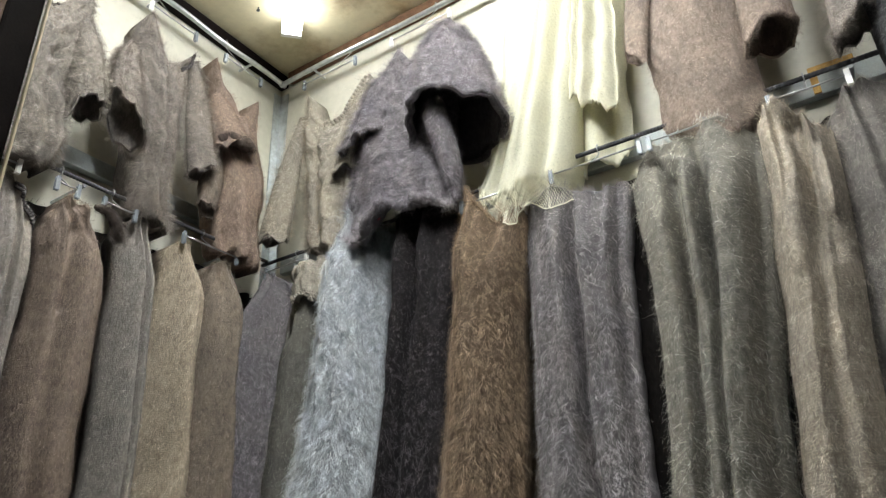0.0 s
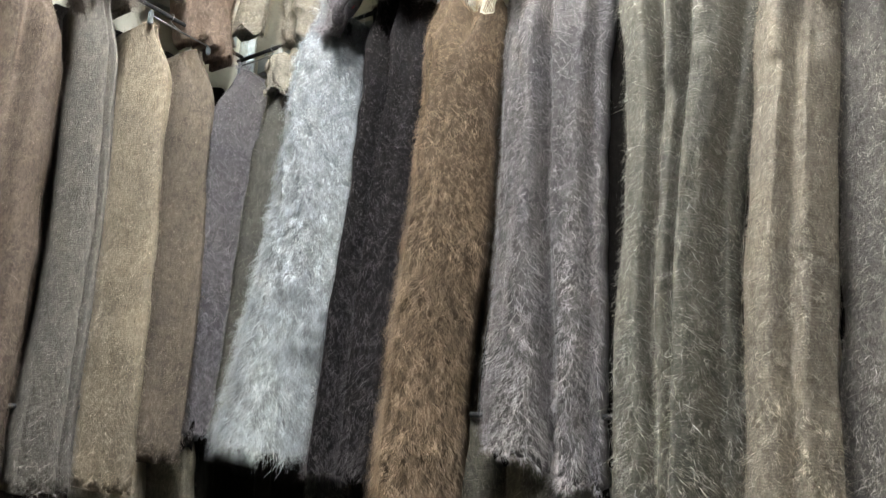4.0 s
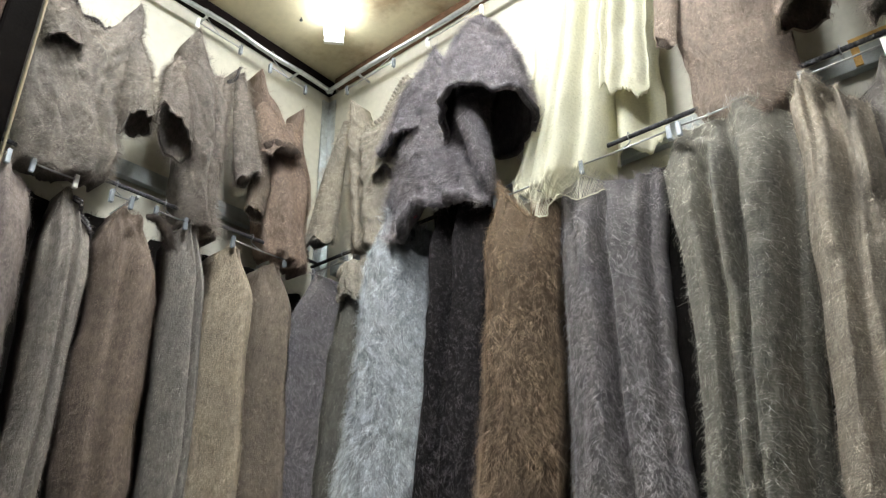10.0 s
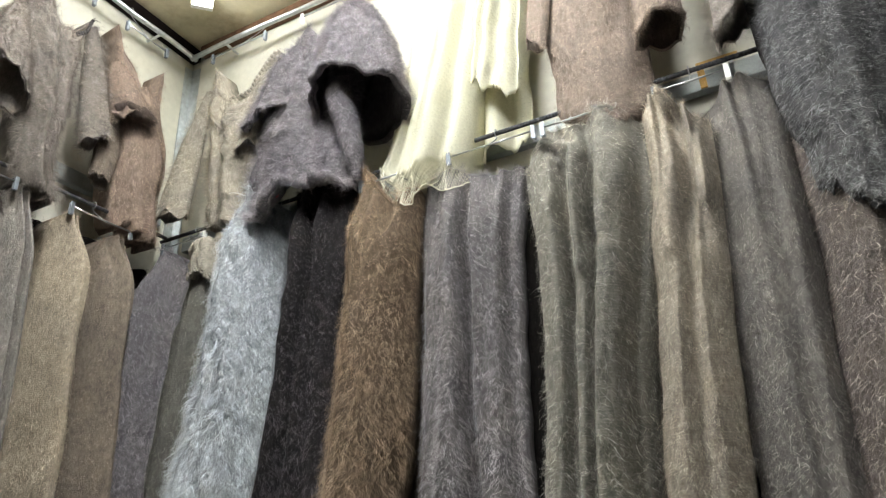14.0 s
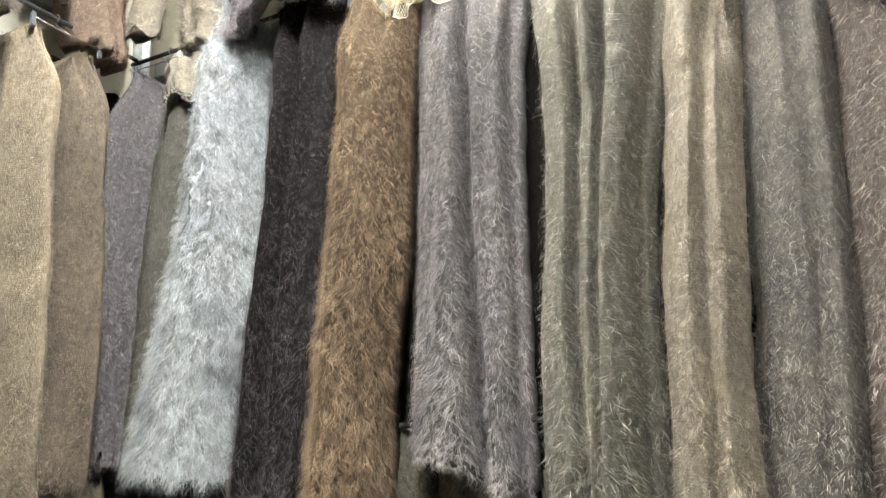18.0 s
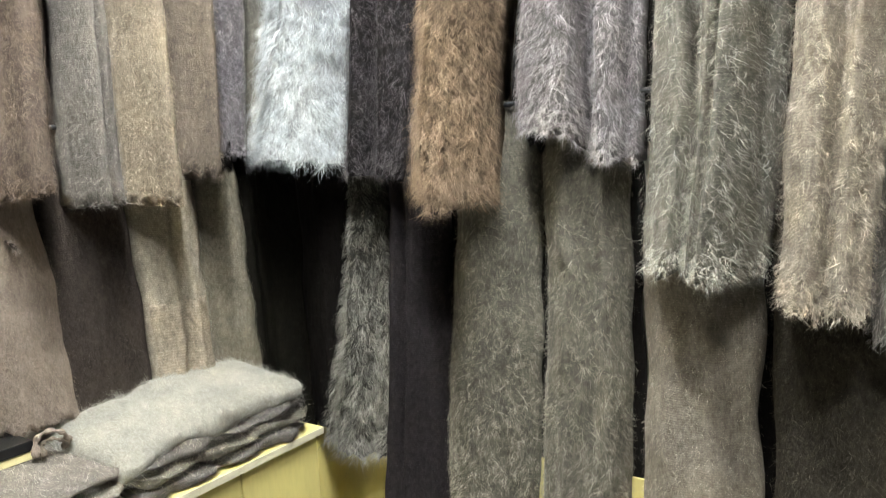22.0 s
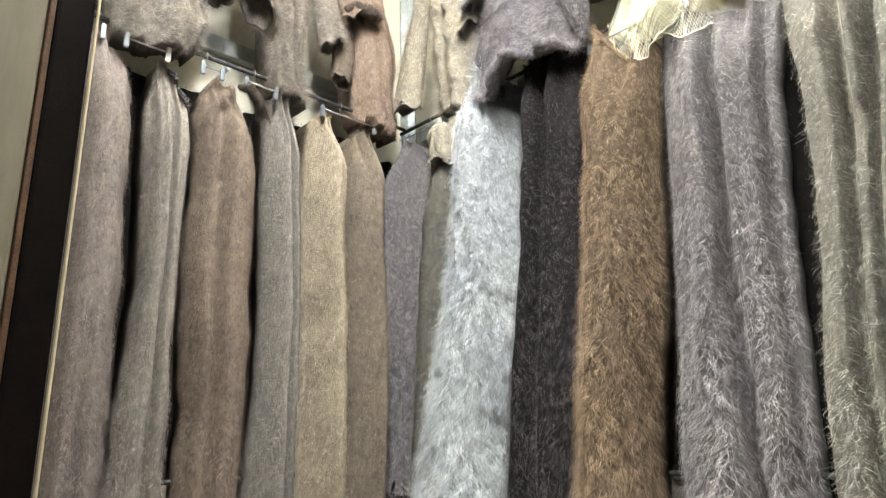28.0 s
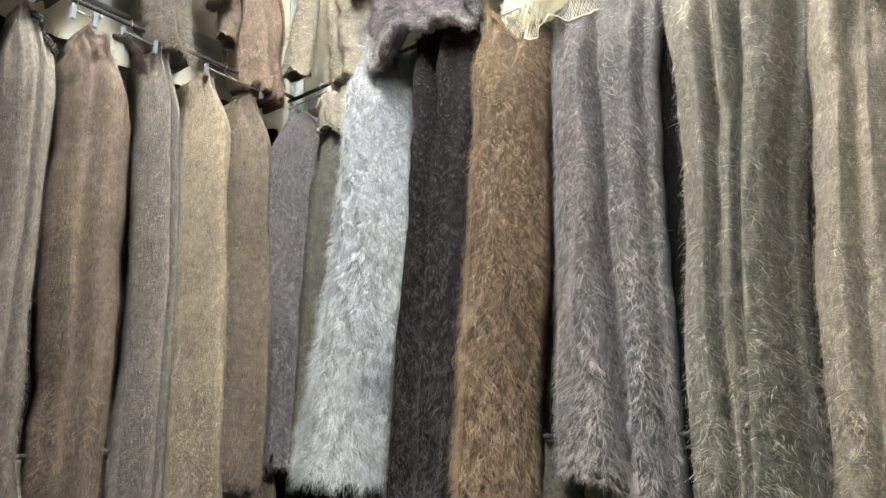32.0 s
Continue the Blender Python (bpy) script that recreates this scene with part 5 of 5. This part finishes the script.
u2, gu2 = piece("sweater", BACK, "purple-grey mohair sweater with wide open sleeves", "sweater", *PURPLE,
      [(2.94, -0.99, -0.75), (2.85, -1.05, -0.72), (2.66, -1.125, -0.76), (2.48, -1.16, -0.785), (2.28, -1.145, -0.775)], (2.86, 2.945, 2.90, 2.86, 2.85, 2.87, 2.96, 2.91), (2.36, 2.31, 2.285, 2.31, 2.35, 2.362, 2.36, 2.35, 2.33), 0.150, 0.080, ((0.62, 0.10, 0.03, 0.7), (0.25, 0.08, 0.015, 0.2)), seed=62, count=40000, coat=HALO, group=GT, ragged=0.008, flare=0.035, hem=0.004, back=0.03)
roll(u2, BACK, gu2, 0.30, 0.99, 0.015, *PURPLE, 628, 5000)
roll(u2, BACK, gu2, 0.02, 0.30, 0.007, *PURPLE, 629, 1500)
sleeve(u2, BACK, [(-0.975, 0.16, 2.88, 0.026), (-1.010, 0.190, 2.77, 0.066), (-1.050, 0.205, 2.600, 0.088)], *PURPLE, 622, 16000, HALO, deep=0.72, tilt=0.008, slant=0.035, rim=0.006)
sleeve(u2, BACK, [(-0.765, 0.17, 2.905, 0.040), (-0.766, 0.195, 2.77, 0.105), (-0.757, 0.225, 2.545, 0.140)], *PURPLE, 623, 28000, HALO, tilt=0.035, slant=-0.045, rim=0.008, deep=0.75, crease=0.16)
ridge(u2, BACK, [(-0.800, 0.235, 2.640), (-0.792, 0.248, 2.575), (-0.776, 0.240, 2.500), (-0.772, 0.215, 2.420), (-0.775, 0.190, 2.350)], (0.020, 0.034, 0.036, 0.028, 0.012), *PURPLE, 625, 6000, "lining turned out of the sleeve", "lining", 0.018)

bm = bmesh.new()
tube(bm, [BACK.v(-0.981 + 0.004 * math.sin(k * 1.7), 0.245 + 0.002 * math.cos(k), 2.355 - 0.004 * k) for k in range(7)], 0.0009, 5)
part("loose_thread", bm, RED, u2, "loose red thread")

u3, g3 = piece("lace_shawl", BACK, "ivory lace shawl hanging in long soft folds", "shawl", *IVORY,
      [(2.99, -0.61, -0.36), (2.7, -0.645, -0.41), (2.45, -0.70, -0.455), (2.33, -0.765, -0.48), (2.25, -0.71, -0.51)], (2.98, 2.95, 2.97, 2.98), (2.375, 2.325, 2.305, 2.335, 2.33), 0.14, 0.065,
      ((0.16, 0.03, 0.016, 0.10), (0.36, 0.075, 0.026, 0.26), (0.60, 0.035, 0.016, 0.52), (0.80, 0.06, 0.026, 0.74)), seed=63, count=2500, fringe=0, coat=FUZZ, group="lace shawls under the ceiling", hem=0.002)
u3b, g3b = piece("lace_shawl", BACK, "ivory lace shawl with a scalloped hem behind another", "shawl", *IVORY,
      [(2.99, -0.47, -0.29), (2.6, -0.52, -0.335), (2.42, -0.55, -0.345)], (2.98, 2.96, 2.97), (2.55, 2.545, 2.52, 2.555, 2.50, 2.515, 2.475, 2.50), 0.12, 0.05,
      ((0.28, 0.10, 0.02, 0.3), (0.55, 0.05, 0.025, 0.45), (0.78, 0.09, 0.02, 0.66)), seed=64, count=1500, fringe=0, coat=FUZZ, group="lace shawls under the ceiling", hem=0.007, back=0.004)


piece("lace_shawl", BACK, "thin ivory lace shawl hanging close to the wall", "shawl", *IVORY,
      [(2.99, -0.50, -0.29), (2.6, -0.56, -0.33), (2.36, -0.58, -0.345)], (2.98, 2.96, 2.97), (2.36, 2.37, 2.355, 2.385, 2.365, 2.41), 0.055, 0.05,
      ((0.15, 0.05, 0.02, 0.1), (0.42, 0.06, 0.025, 0.45), (0.7, 0.08, 0.03, 0.8)), seed=68, count=1500, fringe=0, coat=FUZZ, group="lace shawls under the ceiling", hem=0.006, back=0.004)


def lace_net(parent, wall, grid, drop, waves, label):
    """An openwork border below a hem: a net of thin yarn with pointed scallops."""
    bm = bmesh.new()
    hem = grid[-1]
    out = wall.at(0, 1, 0) - wall.at(0, 0, 0)
    n, rows = 96, 16
    idx = np.linspace(0, len(hem) - 1, n)
    P = np.stack([np.interp(idx, np.arange(len(hem)), hem[:, k]) for k in range(3)], -1)
    from_hem = drop * (0.72 + 0.28 * np.abs(np.sin(np.linspace(0, math.pi * waves, n))))
    net = np.array([[P[i] + np.array((0, 0, 0.02 - (from_hem[i] + 0.02) * j / (rows - 1))) + out * (0.002 * math.sin(i * 0.8 + j)) for i in range(n)] for j in range(rows)])
    for j in range(rows - 1):
        for i in range(n - 1):
            for k in (-1, 1):
                if 0 <= i + k < n and (i + j) % 2 == 0:
                    tube(bm, [net[j, i], net[j + 1, i + k]], 0.0005, 3)
    tube(bm, [Vector(p) for p in net[-1]], 0.0013, 5)
    return part("lace_border", bm, LACE, parent, label)


lace_net(u3, BACK, g3, 0.085, 3, "openwork ivory lace border with points")

u4, _ = piece("sweater", BACK, "dusty brown short-sleeved sweater with a round neck", "sweater", *SWEATBROWN,
      [(2.99, -0.21, -0.01), (2.80, -0.255, 0.0), (2.54, -0.272, -0.04), (2.37, -0.262, -0.03), (2.28, -0.21, -0.06)], (2.98, 2.88, 2.79, 2.75, 2.735, 2.75, 2.79, 2.88, 2.98), (2.37, 2.32, 2.285, 2.30, 2.36), 0.13, 0.055, seed=65, count=18000, coat=FUZZ, group=GT, hang=0.006)
sleeve(u4, BACK, [(-0.20, 0.15, 2.90, 0.035), (-0.262, 0.155, 2.72, 0.030), (-0.285, 0.165, 2.575, 0.026)], *SWEATBROWN, 652, 6000, deep=0.6, tilt=-0.006)
sleeve(u4, BACK, [(-0.02, 0.16, 2.90, 0.04), (0.0, 0.18, 2.70, 0.050), (-0.004, 0.195, 2.475, 0.052)], *SWEATBROWN, 653, 9000, deep=0.95, tilt=0.012, rim=0.006)
u5, _ = piece("sweater", BACK, "dark blue-grey long mohair sweater with a rounded hem", "sweater", *BLUEGREY,
      [(2.99, 0.16, 0.37), (2.6, 0.165, 0.40), (2.32, 0.16, 0.40), (2.1, 0.17, 0.38), (1.93, 0.21, 0.35)], (2.98, 2.9, 2.88, 2.9, 2.98), (2.03, 1.96, 1.93, 1.94, 2.05), 0.20, 0.075, seed=66, count=34000, coat=HALO | dict(length=0.020, lift=0.9), group=GT, ragged=0.009)
sleeve(u5, BACK, [(0.17, 0.19, 2.90, 0.04), (0.150, 0.21, 2.65, 0.046), (0.138, 0.225, 2.40, 0.044)], *GREYTAUPE, 662, 9000, HALO, deep=0.85, tilt=0.012, slant=0.03, rim=0.006)
sleeve(u5, BACK, [(0.36, 0.19, 2.90, 0.05), (0.41, 0.22, 2.65, 0.058), (0.44, 0.245, 2.37, 0.060)], *GREYTAUPE, 663, 9000, HALO, deep=0.9, tilt=0.012, rim=0.008)
piece("sweater", BACK, "pinkish-brown sweater at the end of the rail", "sweater", *PINKBROWN, [(2.99, 0.50, 0.75), (2.2, 0.49, 0.78)], (2.98, 2.9, 2.98), (2.2, 2.2), 0.16, 0.06, seed=67, count=8000, group=GT)
tag = thing("price_tag", BACK.v(0.434, 0.285, 2.24), "small white paper tag hanging from a sleeve", "tag")
bm = bmesh.new()
tube(bm, [BACK.v(0.435, 0.286, 2.25), BACK.v(0.436, 0.284, 2.30), BACK.v(0.437, 0.28, 2.35)], 0.0006, 4)
part("string", bm, BEAD, tag)
bm = bmesh.new()
box(bm, BACK.v(0.431, 0.287, 2.215), BACK.v(0.439, 0.285, 2.252))
part("card", bm, WHITE_PLASTIC, tag)

# ---------------------------------------------------------------- top row, side wall
a3, _ = piece("sweater", LEFT, "pinkish-brown sweater with a turned cuff", "sweater", *PINKBROWN,
      [(2.98, 1.065, 1.235), (2.85, 1.075, 1.255), (2.7, 1.09, 1.285), (2.55, 1.115, 1.31), (2.33, 1.16, 1.30)], (2.99, 2.89, 2.83, 2.81, 2.80, 2.81, 2.84, 2.93), (2.36, 2.33, 2.32, 2.34), 0.165, 0.055, seed=71, count=18000, coat=FUZZ, group=GT, ragged=0.006)
sleeve(a3, LEFT, [(1.082, 0.165, 2.85, 0.014), (1.095, 0.19, 2.77, 0.040), (1.125, 0.215, 2.645, 0.060)], *PINKBROWN, 712, 9000, FUZZ, tilt=0.010, slant=0.015, deep=0.8)
ridge(a3, LEFT, [(1.068, 0.225, 2.652), (1.095, 0.245, 2.668), (1.14, 0.250, 2.668), (1.185, 0.235, 2.678)], (0.012, 0.020, 0.021, 0.013), *UMBER, 714, 3000, "dark turned-up cuff", "cuff")
sleeve(a3, LEFT, [(1.10, 0.165, 2.66, 0.03), (1.10, 0.175, 2.55, 0.036), (1.085, 0.18, 2.45, 0.030)], *TAN, 713, 4000, FUZZ, deep=0.7, tilt=0.01, label="inner side of the sleeve")
a2, ga2 = piece("sweater", LEFT, "warm grey brushed sweater with a drooping neck", "sweater", *GREYTAUPE,
      [(2.97, 0.795, 0.995), (2.8, 0.795, 0.985), (2.66, 0.84, 0.968), (2.55, 0.850, 0.962), (2.45, 0.842, 0.966), (2.36, 0.858, 0.98), (2.28, 0.90, 0.975)], (2.92, 2.985, 2.93, 2.875, 2.85, 2.84, 2.84, 2.85, 2.87, 2.95), (2.355, 2.335, 2.315, 2.345), 0.165, 0.065, ((0.5, 0.1, 0.02, 0.5),), seed=72, count=22000, coat=HALO, group=GT, ragged=0.007)
sleeve(a2, LEFT, [(0.808, 0.16, 2.82, 0.016), (0.79, 0.18, 2.72, 0.042), (0.795, 0.20, 2.57, 0.056)], *GREYTAUPE, 722, 10000, HALO, deep=0.9, slant=-0.05, tilt=0.010)
sleeve(a2, LEFT, [(0.995, 0.16, 2.91, 0.014), (1.018, 0.185, 2.72, 0.034), (1.040, 0.205, 2.54, 0.040)], *GREYTAUPE, 723, 9000, HALO, deep=0.8, slant=0.02, tilt=0.010)
edge_trim(a2, LEFT, ga2, 0.78, 0.99, 0.005, BEAD, 0.009, "dark beaded neck edge")
a1, ga1 = piece("sweater", LEFT, "large warm grey sweater with a beaded neck beside the jamb", "sweater", *STONE,
      [(2.97, 0.38, 0.660), (2.75, 0.39, 0.675), (2.55, 0.42, 0.665), (2.44, 0.44, 0.668), (2.35, 0.455, 0.665)], (2.96, 2.90, 2.85, 2.81, 2.79, 2.79, 2.82, 2.87, 2.96), (2.35, 2.34, 2.35, 2.375), 0.165, 0.06, ((0.78, 0.07, 0.025, 0.8),), seed=73, count=26000, coat=HALO, group=GT, ragged=0.008, hem=0.003)
sleeve(a1, LEFT, [(0.645, 0.165, 2.84, 0.016), (0.672, 0.185, 2.72, 0.038), (0.692, 0.205, 2.535, 0.046)], *STONE, 732, 9000, HALO, deep=0.95, tilt=0.012, slant=-0.01)
sleeve(a1, LEFT, [(0.45, 0.17, 2.82, 0.020), (0.455, 0.20, 2.74, 0.038), (0.475, 0.22, 2.65, 0.042)], *STONE, 733, 8000, HALO, deep=0.9, tilt=0.010)
edge_trim(a1, LEFT, ga1, 0.3, 0.72, 0.005, BEAD, 0.009, "dark beaded neck edge")


# ---------------------------------------------------------------- folded shawls on the cabinet
def folded(label, x0, x1, y0, y1, z0, h, mats, seed, count, coat=FUZZ, sag=0.0, droop=0.0):
    """A folded shawl: a soft slab with a round fold towards the aisle."""
    t = thing("folded_shawl", ((x0 + x1) / 2, (y0 + y1) / 2, z0), label, "shawl", "folded shawls on the cabinet")
    nu, nv = 40, 64
    a = np.linspace(0, 2 * math.pi, nv + 1)[:-1]
    ca, sa = np.cos(a), np.sin(a)
    ex = np.sign(ca) * np.abs(ca) ** 0.6
    ez = np.sign(sa) * np.abs(sa) ** 0.7
    yy = np.linspace(0, 1, nu)
    lump = 1 + 0.13 * wobble(yy * 1.5, seed)[:, None]
    end = (1 - (1 - np.minimum(1, np.minimum(yy, 1 - yy) * 10)[:, None]) ** 2) ** 0.5
    cx, cz = (x0 + x1) / 2, z0 + h / 2
    X = cx + ex[None] * (x1 - x0) / 2 * (0.86 + 0.14 * end) + 0.006 * wobble(yy * 3, seed + 1)[:, None]
    Z = cz + ez[None] * h / 2 * lump * (0.3 + 0.7 * end) - sag * (ex[None] * 0.5 + 0.5) ** 2 + 0.004 * wobble(yy[:, None] * 2 + a[None] / 3, seed + 2)
    Y = (y0 + (y1 - y0) * yy)[:, None] + 0.004 * np.sin(a * 3)[None]
    Z = np.maximum(Z, z0 + 0.001 - sag) - droop * (np.maximum(0, 0.4 - yy) / 0.4)[:, None] ** 2
    g = np.stack(np.broadcast_arrays(X, Y, Z), -1)
    i = np.arange(nu * nv).reshape(nu, nv)
    j = np.roll(i, -1, 1)
    f = np.stack([i[:-1], j[:-1], j[1:], i[1:]], -1).reshape(-1, 4)
    co = np.concatenate([g.reshape(-1, 3), g[0].mean(0)[None], g[-1].mean(0)[None]])
    n = nu * nv
    caps = np.concatenate([np.stack([j[0], i[0], np.full(nv, n)], -1), np.stack([i[-1], j[-1], np.full(nv, n + 1)], -1)])
    raw("body", co, caps, f, mats[0], t)
    gg = np.concatenate([g, g[:, :1]], 1)
    p, nn, _ = surface_points(gg, count, seed + 3)
    c = np.stack([np.full(len(p), cx), p[:, 1], np.full(len(p), cz)], -1)
    nn *= np.sign(((p - c) * nn).sum(1, keepdims=True) + 1e-9)
    dn = np.cross(nn, np.array((0, 1.0, 0))[None])
    dn /= np.linalg.norm(dn, axis=1, keepdims=True) + 1e-9
    co, f3, f4 = strands(p, nn, dn, coat["length"], coat["width"], coat["lift"], coat["curl"], seed + 4)
    raw("nap", co, f3, f4, mats[1], t, "", "stuff", smooth=False)
    return t


z = CZ + 0.001
for k, (h, m, lab) in enumerate(((0.030, SLATE, "folded stone-grey shawl low in the stack"), (0.028, OLIVEMO, "folded ash-grey shawl in the stack"), (0.028, SLATE, "folded warm grey shawl in the stack"))):
    folded(lab, -1.60, -1.262 - 0.006 * k, 0.83 + 0.01 * k, 1.30, z, h, m, 81 + k, 13000, FUZZ | dict(length=0.026, curl=1.8))
    z += h + 0.001
folded("folded ivory fleecy shawl on top of the stack", -1.60, -1.285, 0.79, 1.315, z, 0.074, IVORYTOP, 85, 30000, FUZZ | dict(length=0.024, curl=1.8), 0.022, 0.035)
z = CZ + 0.001
for k, (h, m, lab) in enumerate(((0.035, STONE, "folded grey shawl at the bottom of a stack"), (0.035, OATGREY, "folded pale grey shawl in a stack"), (0.032, STONE, "folded grey shawl on top of a stack"))):
    folded(lab, -1.60, -1.275, 0.40, 0.80 + 0.01 * (k == 1), z, h, m, 91 + k, 12000, FUZZ | dict(length=0.020, curl=1.8))
    z += h + 0.001
carton = thing("carton", (-1.54, 0.62, z), "flat pale yellow carton with a black lid under a hanging shawl", "box")
boxed("tray", (-1.62, 0.48, z), (-1.475, 0.728, z + 0.018), STRAW, carton, 0.002)
boxed("lid", (-1.623, 0.477, z + 0.0185), (-1.472, 0.731, z + 0.040), BLACK, carton, 0.002, "black lid")

curl = thing("curled_shawl_end", (-1.45, 0.755, z), "brown curled end of a shawl lying on the stack", "shawl")
for r, h, x, mat in ((0.011, 0.046, -1.452, PINKSMOOTH), (0.008, 0.030, -1.446, TAN)):
    bm = bmesh.new()
    tube(bm, [(x - 0.012 * math.sin(a * 2), 0.757 - 0.034 * math.cos(a) * (h / 0.052), z + 0.008 + h * max(0, math.sin(a)) ** 0.8) for a in np.linspace(0, math.pi, 24)], [r * (0.7 + 0.3 * math.sin(k * 1.3)) for k in range(24)], 8, 0.6)
    part("fold", bm, mat[0], curl, smooth=True)
